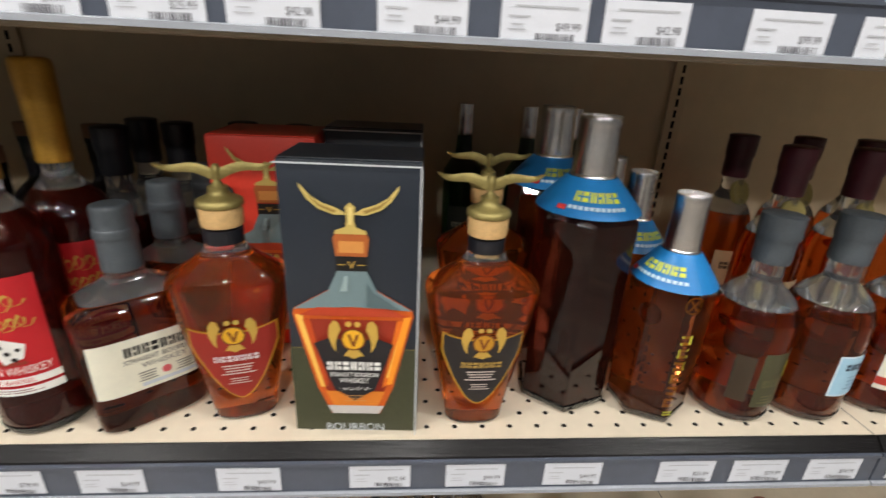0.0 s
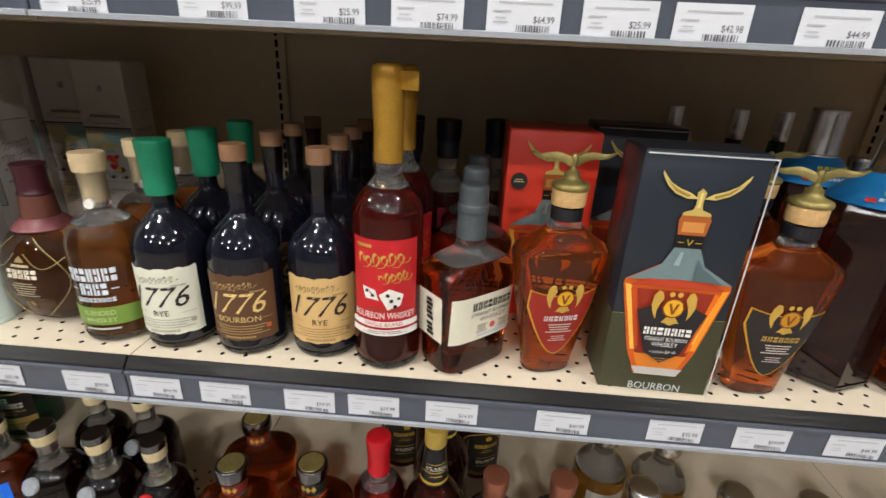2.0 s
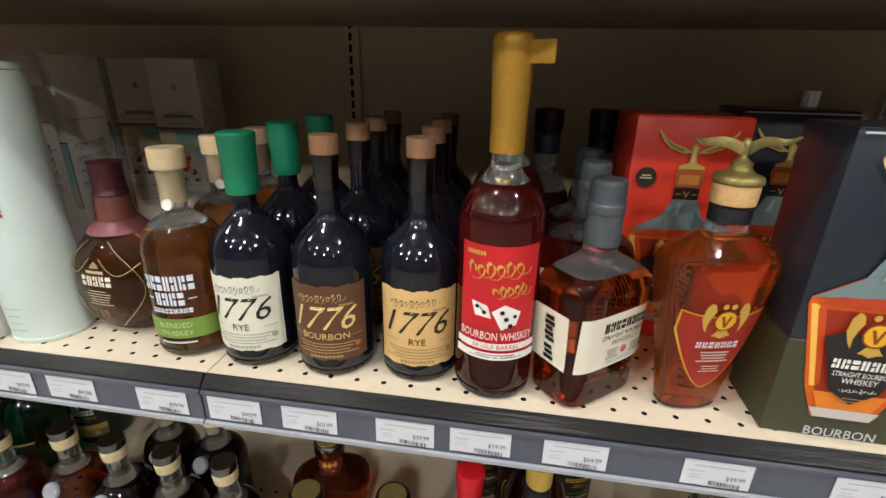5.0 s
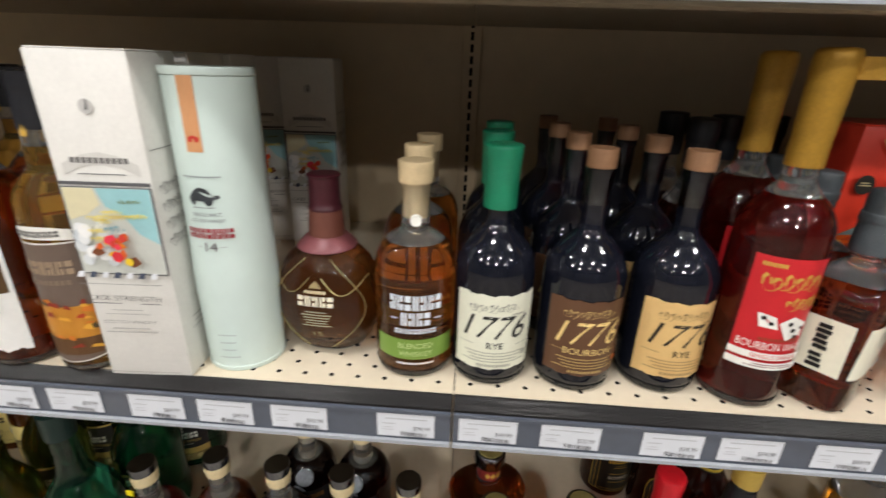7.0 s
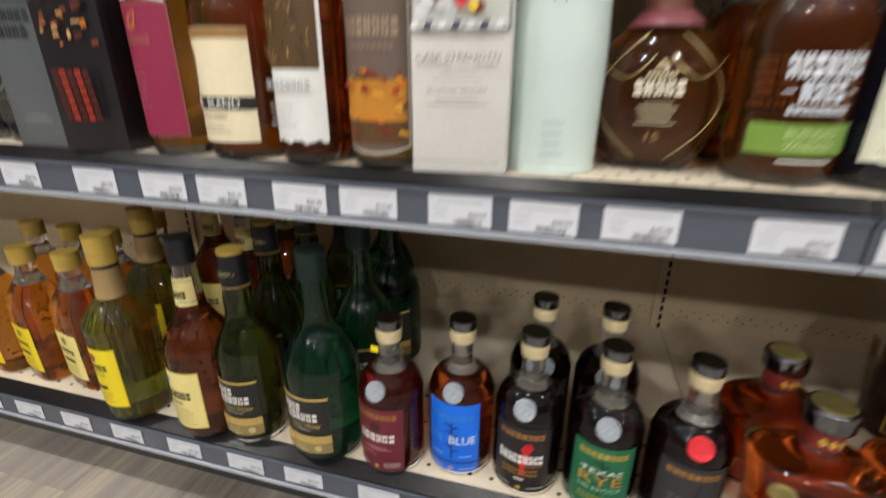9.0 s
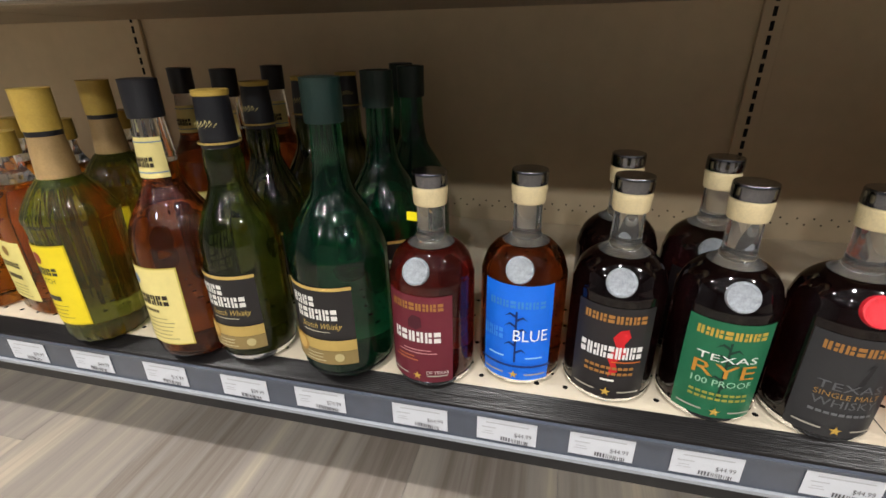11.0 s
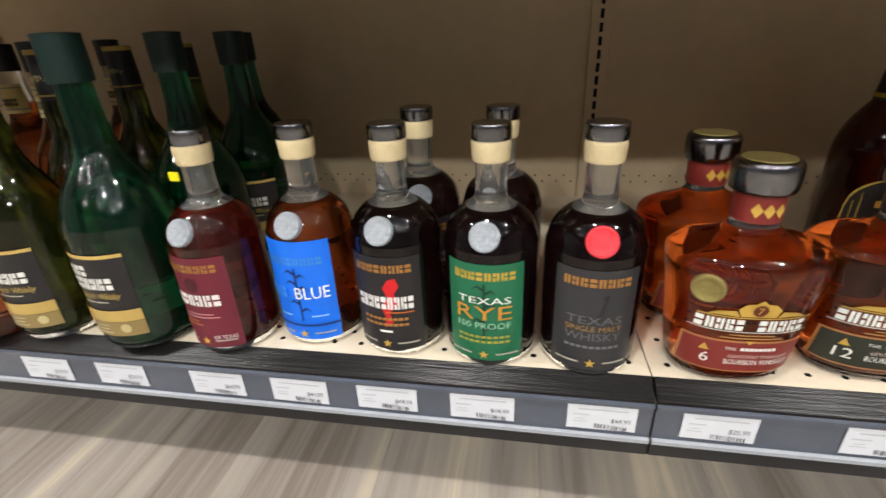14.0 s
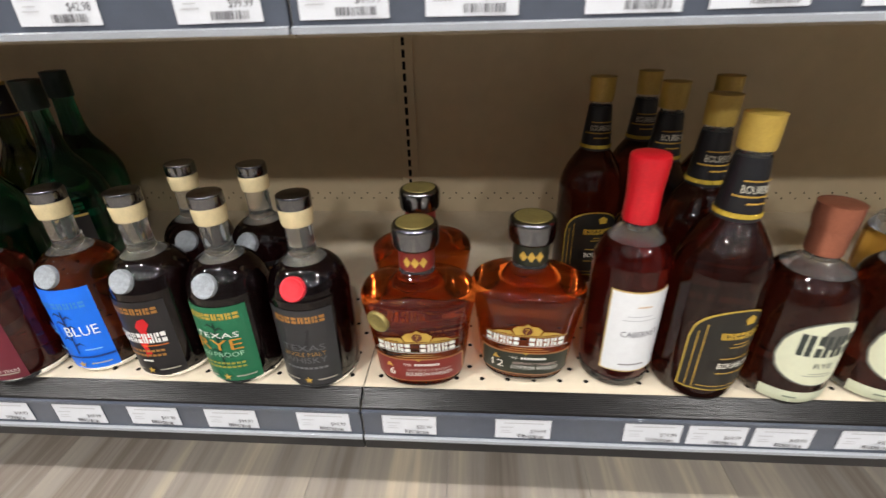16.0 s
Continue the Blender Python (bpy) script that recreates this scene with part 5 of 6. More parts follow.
    return th


YEL = rgb(206, 214, 70)
BIGHEX = put(hexagon("large six-sided whiskey bottle with blue collar and steel cup cap", 0.320, 0.054, G_COLA, None), 0.865, 0.097, ZM, -10)
SMALLHEX = put(hexagon("small six-sided whiskey bottle with blue collar and steel cup cap", 0.252, 0.043, G_BROWN, YEL), 0.960, 0.071, ZM, -54)
again(BIGHEX, 0.857, 0.215, ZM, 4)
again(SMALLHEX, 0.960, 0.180, ZM, 10)
again(SMALLHEX, 0.966, 0.280, ZM, 24)


# ---------------- round-shouldered bottles with grey wax ----------------
def wax_round(text, glass, h, cap, cap_text, decorate, r=0.0425):
    k = h / 0.235
    th, line = bottle(text, [(r * 0.84, 0), (r * 0.84, 0), (r * 0.94, 0.002), (r * 0.99, 0.008), (r, 0.02), (r, 0.110 * k), (r * 0.97, 0.126 * k), (r * 0.84, 0.140 * k), (r * 0.62, 0.151 * k), (0.0180, 0.160 * k), (0.0155, 0.168 * k), (0.0152, 0.215 * k)],
        glass, fill=0.138 * k, base=0.010, caps=[("wax_cap", [(0.0168, 0.182 * k), (0.0168, 0.182 * k), (0.0182, 0.184 * k), (0.0184, 0.206 * k), (0.0198, 0.209 * k), (0.0200, 0.228 * k), (0.0188, 0.2335 * k), (0.002, 0.235 * k)], cap, cap_text)])
    decorate(th, round_surface(line, r))
    return th


def olive_label(th, s):
    label(th, s, -0.020, 0.024, 0.026, 0.092, rgb(70, 68, 44), [("w", 4, -0.004, 0.050, 0.022, 0.010, rgb(96, 92, 60)), ("p", [(0.012, 0.060), (0.016, 0.060), (0.019, 0.072), (0.016, 0.084), (0.012, 0.078)], rgb(196, 170, 40)), ("l", 3, 0.0, 0.030, 0.028, 0.004, 0.0010, rgb(112, 106, 70))], text="dark olive label", name="label")
    label(th, s, -0.046, 0.030, -0.026, 0.086, rgb(56, 44, 30), text="dark side label", name="side_label")


def sky_label(th, s):
    label(th, s, -0.016, 0.040, 0.034, 0.088, rgb(158, 196, 214), [("w", 5, 0.008, 0.072, 0.034, 0.0080, rgb(40, 56, 74)), ("l", 4, 0.008, 0.048, 0.022, 0.005, 0.0010, rgb(96, 130, 150))], text="square pale blue label", border=rgb(214, 226, 230))


def white_label(th, s):
    label(th, s, -0.034, 0.034, 0.034, 0.082, rgb(226, 220, 204), [("w", 3, -0.012, 0.056, 0.022, 0.016, rgb(40, 36, 34)), ("r", -0.034, 0.040, 0.034, 0.050, rgb(176, 52, 40))], text="white label with red band")


OLIVE = put(wax_round("golden whiskey bottle with olive label and grey wax cap", G_AMBER, 0.235, M_GREYWAX, "grey dipped wax cap", olive_label), 1.061, 0.071, ZM, 18)
SKY = put(wax_round("dark red whiskey bottle with pale blue label and grey wax cap", G_BROWN, 0.237, M_GREYWAX, "grey dipped wax cap", sky_label), 1.148, 0.071, ZM, 12)
WLAB = put(wax_round("amber whiskey bottle with white and red label", G_AMBER, 0.235, M_BLACKCAP, "black cap", white_label), 1.248, 0.080, ZM, 0)
again(WLAB, 1.345, 0.080, ZM, 0)
again(WLAB, 1.440, 0.080, ZM, 0)


def medal_label(th, s):
    seal(th, s, 0.008, 0.198, 0.0200, M_GOLDMETAL, "round gold medallion", "medallion")
    label(th, s, -0.030, 0.040, 0.030, 0.110, rgb(206, 182, 140), [("w", 6, 0.0, 0.080, 0.040, 0.012, rgb(70, 50, 34))], text="tan label")


MEDAL = put(wax_round("amber whiskey bottle with burgundy capsule and hanging gold medallion", G_AMBER, 0.285, M_BURG, "burgundy capsule", medal_label, 0.040), 1.178, 0.215, ZM, 0)
for x, y in ((1.275, 0.212), (1.380, 0.320), (1.285, 0.330), (1.400, 0.220), (1.180, 0.330)):
    again(MEDAL, x, y, ZM, 10)
DARKTALL = put(wax_round("dark wine-red bottle with black capsule", G_COLA, 0.272, M_BLACKCAP, "black capsule", lambda th, s: label(th, s, -0.02, 0.10, 0.02, 0.135, rgb(120, 30, 40), [("w", 4, 0.0, 0.114, 0.02, 0.008, GOLD)], text="small red label"), 0.038), 0.306, 0.262, ZM, 0)
for x, y in ((0.362, 0.320), (0.300, 0.350), (0.440, 0.350), (0.520, 0.340)):
    again(DARKTALL, x, y, ZM, 14)

th, line = bottle("slim dark green bottle with silver cap", [(0.030, 0), (0.030, 0), (0.0345, 0.003), (0.036, 0.01), (0.036, 0.165), (0.033, 0.185), (0.022, 0.205), (0.0150, 0.220), (0.0140, 0.25)], G_DKGREEN,
    caps=[("silver_cap", [(0.0150, 0.246), (0.0150, 0.246), (0.0158, 0.248), (0.0158, 0.262), (0.0152, 0.264), (0.0158, 0.266), (0.0158, 0.296), (0.0145, 0.299), (0.001, 0.2995)], M_STEEL, "ribbed silver cap")])
label(th, round_surface(line, 0.0365), -0.03, 0.04, 0.03, 0.12, rgb(30, 40, 34), [("w", 6, 0.0, 0.08, 0.04, 0.01, rgb(150, 150, 130))], text="dark green label")
SILVER = put(th, 0.777, 0.505, ZM, 0)
for x, y in ((0.890, 0.496), (0.972, 0.499)):
    again(SILVER, x, y, ZM, 7)

# ---------------- bottom shelf: squared amber bottles with yellow caps ----------------
def square_amber(text, paper):
    th, line = bottle(text, [(0.036, 0), (0.036, 0), (0.0405, 0.003), (0.0420, 0.010), (0.0430, 0.06), (0.0430, 0.128), (0.0400, 0.144), (0.0300, 0.162), (0.0200, 0.178), (0.0155, 0.190), (0.0150, 0.205)],
        G_ORANGE, a=1.02, b=0.82, n=3.6, seg=40, fill=0.172, caps=[("screw_cap", [(0.0165, 0.204), (0.0165, 0.204), (0.0175, 0.206), (0.0175, 0.229), (0.0165, 0.2315), (0.002, 0.232)], M_YELLOWCAP, "yellow screw cap")])
    s = squared_surface(line, 1.02, 0.82, 3.6)
    label(th, s, -0.032, 0.022, 0.032, 0.104, paper, [("d", 0.0, 0.090, 0.0065, rgb(150, 120, 60)), ("w", 6, 0.0, 0.068, 0.040, 0.0075, rgb(70, 62, 40)), ("r", -0.016, 0.052, 0.016, 0.058, rgb(84, 74, 46)), ("l", 4, 0.0, 0.028, 0.044, 0.005, 0.0010, rgb(150, 136, 70))], text="yellow paper label")
    return th


SQ = put(square_amber("squared amber whisky bottle with pale yellow label and yellow cap", rgb(232, 218, 132)), -0.955, 0.092, ZB, -14)
SQ2 = put(square_amber("squared amber whisky bottle with bright yellow label and yellow cap", rgb(236, 210, 30)), -1.048, 0.090, ZB, -14)
again(SQ2, -1.140, 0.088, ZB, -10)
for x, y in ((-0.985, 0.190), (-1.075, 0.190), (-0.985, 0.290), (-1.165, 0.190)):
    again(SQ, x, y, ZB, -12)

# fluted green bottle with a tan sleeve
th, line = bottle("olive green fluted whisky bottle with bright yellow label and tan sleeve",
    [(0.036, 0), (0.036, 0), (0.0410, 0.003), (0.0440, 0.012), (0.0445, 0.03), (0.0450, 0.10), (0.0455, 0.142), (0.0470, 0.150), (0.0455, 0.158), (0.0360, 0.175), (0.0240, 0.190), (0.0185, 0.197), (0.0170, 0.21)],
    G_OLIVE, seg=80, slim=0.9, flutes=20, flute=-0.035, caps=[("neck_sleeve", [(0.0215, 0.194), (0.0215, 0.194), (0.0222, 0.196), (0.0185, 0.236), (0.0178, 0.2365)], M_TANCAP, "tan neck sleeve"), ("cap_ring", [(0.0184, 0.2370), (0.0188, 0.2375), (0.0188, 0.2430), (0.0184, 0.2435)], M_BLACKCAP, "black ring"), ("screw_cap", [(0.0190, 0.2438), (0.0190, 0.2438), (0.0198, 0.2455), (0.0198, 0.2800), (0.0188, 0.2840), (0.002, 0.2845)], M_YELLOWCAP, "tan yellow screw cap")])
s = round_surface(line, 0.0452)
label(th, s, -0.036, 0.030, 0.036, 0.126, rgb(236, 214, 36), [("d", 0.0, 0.112, 0.0070, rgb(150, 60, 40)), ("w", 6, 0.0, 0.092, 0.044, 0.0090, rgb(40, 40, 36)), ("t", "SCOTCH", 0.0, 0.082, 0.0060, 0.030, 0.0, rgb(70, 66, 40)), ("r", -0.016, 0.060, 0.014, 0.066, rgb(60, 56, 44)), ("l", 4, 0.0, 0.038, 0.044, 0.005, 0.0010, rgb(160, 140, 40))], text="bright yellow label", border=rgb(206, 180, 30), nu=24)
FLUTED = put(th, -0.830, 0.056, ZB, -16)
again(FLUTED, -0.885, 0.175, ZB, 0)

# dark brown bottle with cream neck and body labels
th, line = bottle("brown whisky bottle with cream neck label and black cap",
    [(0.038, 0), (0.038, 0), (0.0440, 0.003), (0.0465, 0.012), (0.047, 0.03), (0.047, 0.118), (0.0455, 0.138), (0.0400, 0.156), (0.0300, 0.172), (0.0240, 0.184), (0.0215, 0.196), (0.0190, 0.230), (0.0170, 0.252), (0.0160, 0.262)],
    G_BROWN, fill=0.214, slim=0.88, caps=[("screw_cap", [(0.0180, 0.258), (0.0180, 0.258), (0.0192, 0.260), (0.0192, 0.289), (0.0180, 0.293), (0.002, 0.294)], M_BLACKCAP, "black screw cap")])
s = round_surface(line, 0.047)
neck_s = round_surface(line, 0.0205)
label(th, neck_s, -0.030, 0.200, 0.030, 0.240, rgb(228, 212, 140), [("r", -0.030, 0.2050, 0.030, 0.2062, rgb(90, 130, 160)), ("w", 7, 0.0, 0.2110, 0.034, 0.0100, rgb(44, 36, 24)), ("r", -0.030, 0.2350, 0.030, 0.2360, rgb(90, 130, 160))], text="cream neck label", name="neck_label")
label(th, s, -0.038, 0.022, 0.038, 0.112, rgb(232, 216, 140), [("d", -0.012, 0.098, 0.0060, rgb(110, 130, 160)), ("w", 7, 0.0, 0.070, 0.050, 0.0120, rgb(44, 36, 24)), ("w", 6, 0.0, 0.061, 0.022, 0.0035, rgb(110, 96, 60)), ("l", 6, 0.0, 0.028, 0.050, 0.005, 0.0009, rgb(150, 136, 84))], text="cream body label with a thin border", border=rgb(196, 176, 84), nu=24)
ESB = put(th, -0.697, 0.060, ZB, -15)
for x, y, q in ((-0.752, 0.255, -20), (-0.862, 0.300, -4), (-0.752, 0.372, 0)):
    again(ESB, x, y, ZB, q)


def clan_label(th, s, w, low):
    label(th, s, -w, low, w, low + 0.088, rgb(36, 34, 34), [("r", -w, low + 0.084, w, low + 0.0875, rgb(196, 166, 92)), ("w", 4, -0.012, low + 0.066, 0.030, 0.0110, rgb(228, 226, 218)), ("w", 6, 0.002, low + 0.052, 0.046, 0.0120, rgb(228, 226, 218)), ("t", "Scotch Whisky", 0.006, low + 0.0420, 0.0065, 0.044, 0.4, rgb(196, 166, 92)), ("l", 1, 0.0, low + 0.038, 0.030, 0.003, 0.0009, rgb(206, 200, 180)),
        ("r", -w, low, w, low + 0.0160, rgb(140, 120, 74)), ("r", -w, low + 0.0165, w, low + 0.0290, rgb(186, 158, 88)), ("d", -0.022, low + 0.0200, 0.0105, rgb(176, 134, 60)), ("d", -0.022, low + 0.0200, 0.0082, rgb(206, 170, 96)), ("d", 0.022, low + 0.0090, 0.0048, rgb(190, 176, 128)), ("l", 3, -0.004, low + 0.004, 0.024, 0.004, 0.0009, rgb(206, 196, 160))], text="black and gold label", nu=26)


th, line = bottle("dark green scotch bottle with black and gold label",
    [(0.034, 0), (0.034, 0), (0.0390, 0.003), (0.0410, 0.010), (0.0415, 0.03), (0.0415, 0.122), (0.0400, 0.142), (0.0340, 0.160), (0.0240, 0.180), (0.0205, 0.195), (0.0205, 0.215), (0.0180, 0.235), (0.0155, 0.25), (0.0150, 0.270)],
    G_MOSS, fill=None, base=0.010, slim=0.92, caps=[("neck_label", [(0.0182, 0.232), (0.0190, 0.234), (0.0172, 0.2770), (0.0166, 0.2775)], M_BLACKCAP, "black neck label"), ("cap_top", [(0.0174, 0.2778), (0.0174, 0.2778), (0.0180, 0.2785), (0.0180, 0.2815), (0.0172, 0.2832), (0.002, 0.2835)], M_YELLOWCAP, "pale yellow metal cap")])
clan_label(th, round_surface(line, 0.042), 0.037, 0.020)
nk = round_surface([(0.0192, 0.232), (0.0174, 0.278)], 0.0185)
draw(th, nk, [("s", 0.0, 0.2500, 0.024, 0.008, 0.0010, rgb(206, 190, 130)), ("r", -0.056, 0.2345, 0.056, 0.2365, rgb(176, 150, 84))], 0.0008)
CLAN = put(th, -0.622, 0.064, ZB, -4)
for x, y, q in ((-0.652, 0.176, -10), (-0.640, 0.268, -6), (-0.625, 0.370, 8)):
    again(CLAN, x, y, ZB, q)
th, line = bottle("large green scotch bottle with black and gold label and dark cap",
    [(0.040, 0), (0.040, 0), (0.0460, 0.003), (0.0495, 0.012), (0.050, 0.03), (0.050, 0.118), (0.0485, 0.136), (0.0430, 0.153), (0.0330, 0.172), (0.0240, 0.192), (0.0190, 0.215), (0.0170, 0.245), (0.0165, 0.260)],
    G_GREEN, seg=36, base=0.008, slim=0.88, caps=[("screw_cap", [(0.0190, 0.256), (0.0190, 0.256), (0.0205, 0.258), (0.0205, 0.289), (0.0192, 0.294), (0.002, 0.295)], M_DKGREENWAX, "dark green screw cap")])
clan_label(th, round_surface(line, 0.0505), 0.040, 0.022)
BIGCLAN = put(th, -0.510, 0.068, ZB, -10)
for x, y, q in ((-0.502, 0.184, 0), (-0.498, 0.298, 10), (-0.545, 0.400, 4)):
    again(BIGCLAN, x, y, ZB, q)

# ---------------- short round-shouldered bottles with wax seals ----------------
RS = [(0.036, 0), (0.036, 0), (0.0400, 0.002), (0.0420, 0.008), (0.0425, 0.02), (0.0425, 0.104), (0.0415, 0.117), (0.0370, 0.131), (0.0285, 0.141), (0.0195, 0.147), (0.0146, 0.152), (0.0136, 0.160), (0.0134, 0.186)]


def sealed(text, glass, paper, seal_mat, art, border=None, top=0.106):
    th, line = bottle(text, RS, glass, fill=0.145, base=0.009,
        caps=[("wax_collar", [(0.0144, 0.183), (0.0144, 0.183), (0.0156, 0.184), (0.0162, 0.191), (0.0166, 0.198), (0.0158, 0.2005)], M_CREAMWAX, "cream wax collar"), ("stopper", [(0.0160, 0.2008), (0.0160, 0.2008), (0.0168, 0.2020), (0.0168, 0.2115), (0.0162, 0.2138), (0.0162, 0.2138), (0.001, 0.2140)], M_CHROME, "dark chrome stopper")])
    s = round_surface(line, 0.043)
    seal(th, s, 0.0, 0.1290, 0.0130, seal_mat, "pressed wax seal")
    label(th, s, -0.036, 0.008, 0.036, top, paper, art + [("p", [(0.0, 0.0215), (0.0012, 0.0180), (0.0045, 0.0178), (0.0018, 0.0158), (0.0028, 0.0125), (0.0, 0.0145), (-0.0028, 0.0125), (-0.0018, 0.0158), (-0.0045, 0.0178), (-0.0012, 0.0180)], GOLD), ("l", 1, -0.020, 0.0165, 0.020, 0.002, 0.0016, rgb(170, 164, 150)), ("l", 1, 0.020, 0.0165, 0.020, 0.002, 0.0016, rgb(170, 164, 150))], text="printed paper label", border=border, nu=26)
    return th


def name_row(c):
    return ("w", 8, 0.0, 0.0910, 0.056, 0.0078, c)


def stalk(c):
    out = [("r", -0.0009, 0.030, 0.0009, 0.088, c)]
    for j, (v, d) in enumerate(((0.040, 1), (0.048, -1), (0.064, 1), (0.070, -1), (0.077, 1), (0.081, -1))):
        out.append(("p", [(0, v), (d * 0.006, v + 0.004), (d * 0.011, v + 0.001), (d * 0.006, v + 0.0062), (0, v + 0.003)], c))
    return out


OCHRE = rgb(158, 110, 54)
RUM = put(sealed("dark red whiskey bottle with maroon label and grey seal", G_DARKRED, rgb(104, 32, 46), M_SILVERWAX, [name_row(OCHRE), ("p", [(-0.008, 0.072), (0.0, 0.070), (0.006, 0.074), (0.005, 0.084), (-0.003, 0.086), (-0.008, 0.080)], rgb(66, 18, 30)), ("w", 6, 0.0, 0.0560, 0.050, 0.0120, rgb(232, 228, 222)), ("l", 2, 0.0, 0.0430, 0.040, 0.0035, 0.0010, rgb(206, 150, 150)), ("l", 2, -0.012, 0.034, 0.026, 0.004, 0.0016, rgb(176, 100, 66)), ("t", "OF TEXAS", 0.020, 0.0190, 0.0040, 0.022, 0.0, rgb(222, 206, 200))]), -0.412, 0.070, ZB, -8)
part("price_sticker", box(-0.0165, -0.0178, 0.170, -0.0065, -0.0160, 0.178, 0.0002), ink(rgb(240, 226, 20)), RUM, "small yellow sticker")
sealed_blue = sealed("orange whiskey bottle with bright blue corn label and grey seal", G_RUST, rgb(20, 112, 232), M_SILVERWAX, [name_row(rgb(60, 132, 214))] + stalk(rgb(16, 40, 104)) + [("w", 4, -0.022, 0.0560, 0.022, 0.0120, rgb(64, 144, 240)), ("t", "BLUE", 0.014, 0.0560, 0.0125, 0.032, 0.0, rgb(240, 244, 248)), ("r", -0.036, 0.0250, 0.036, 0.0275, rgb(20, 50, 120)), ("l", 1, -0.018, 0.036, 0.016, 0.003, 0.0016, rgb(150, 200, 244)), ("l", 1, 0.018, 0.036, 0.016, 0.003, 0.0016, rgb(150, 200, 244))], top=0.115)
put(sealed_blue, -0.323, 0.093, ZB, -3)
flame = [(-0.004, 0.034), (0.004, 0.040), (0.001, 0.050), (0.010, 0.060), (0.006, 0.070), (0.011, 0.078), (0.008, 0.086), (0.001, 0.084), (-0.004, 0.076), (0.0, 0.066), (-0.007, 0.056), (-0.003, 0.046)]
BRIM = put(sealed("black whiskey bottle with black and red flame label and grey seal", G_NIGHT, rgb(34, 32, 34), M_SILVERWAX, [name_row(OCHRE), ("p", [(u + 0.004, v) for u, v in flame], rgb(196, 26, 34)), ("w", 9, 0.0, 0.0540, 0.056, 0.0130, rgb(232, 230, 226)), ("l", 1, 0.014, 0.0500, 0.026, 0.002, 0.0012, rgb(206, 110, 40)), ("w", 9, 0.0, 0.0420, 0.044, 0.0030, OCHRE), ("w", 9, 0.0, 0.0360, 0.044, 0.0030, OCHRE), ("l", 1, 0.0, 0.0290, 0.012, 0.002, 0.0022, WHITE)]), -0.234, 0.086, ZB, -6)
put(sealed("dark whiskey bottle with green rye label and grey seal", G_NIGHT, rgb(30, 104, 70), M_SILVERWAX, [name_row(rgb(186, 156, 62))] + [(*it[:-1], rgb(18, 52, 38)) for it in stalk(BLACK)] + [("t", "TEXAS", 0.0, 0.0690, 0.0066, 0.046, 0.0, rgb(226, 230, 220)), ("t", "RYE", 0.0, 0.0530, 0.0135, 0.048, 0.0, rgb(192, 134, 48)), ("t", "100 PROOF", 0.0, 0.0440, 0.0062, 0.046, 0.0, rgb(150, 196, 164)), ("w", 9, 0.0, 0.0340, 0.046, 0.0026, rgb(150, 150, 60)), ("w", 9, 0.0, 0.0290, 0.046, 0.0026, rgb(150, 150, 60))]), -0.144, 0.080, ZB, -4)
put(sealed("black whiskey bottle with charcoal single malt label and red seal", G_NIGHT, rgb(46, 46, 48), M_REDSEAL, [name_row(OCHRE), ("p", [(-0.010, 0.060), (0.006, 0.060), (0.010, 0.084), (0.008, 0.084)], rgb(32, 32, 34)), ("t", "TEXAS", 0.0, 0.0560, 0.0075, 0.046, 0.0, rgb(90, 92, 95)), ("t", "SINGLE MALT", 0.0, 0.0490, 0.0050, 0.046, 0.0, rgb(156, 118, 62)), ("t", "WHISKY", 0.0, 0.0400, 0.0075, 0.046, 0.0, rgb(90, 92, 95)), ("w", 9, 0.0, 0.0320, 0.046, 0.0026, rgb(104, 106, 108))]), -0.054, 0.077, ZB, -2)
again(BRIM, -0.228, 0.177, ZB, 10)
again(BRIM, -0.139, 0.173, ZB, -8)


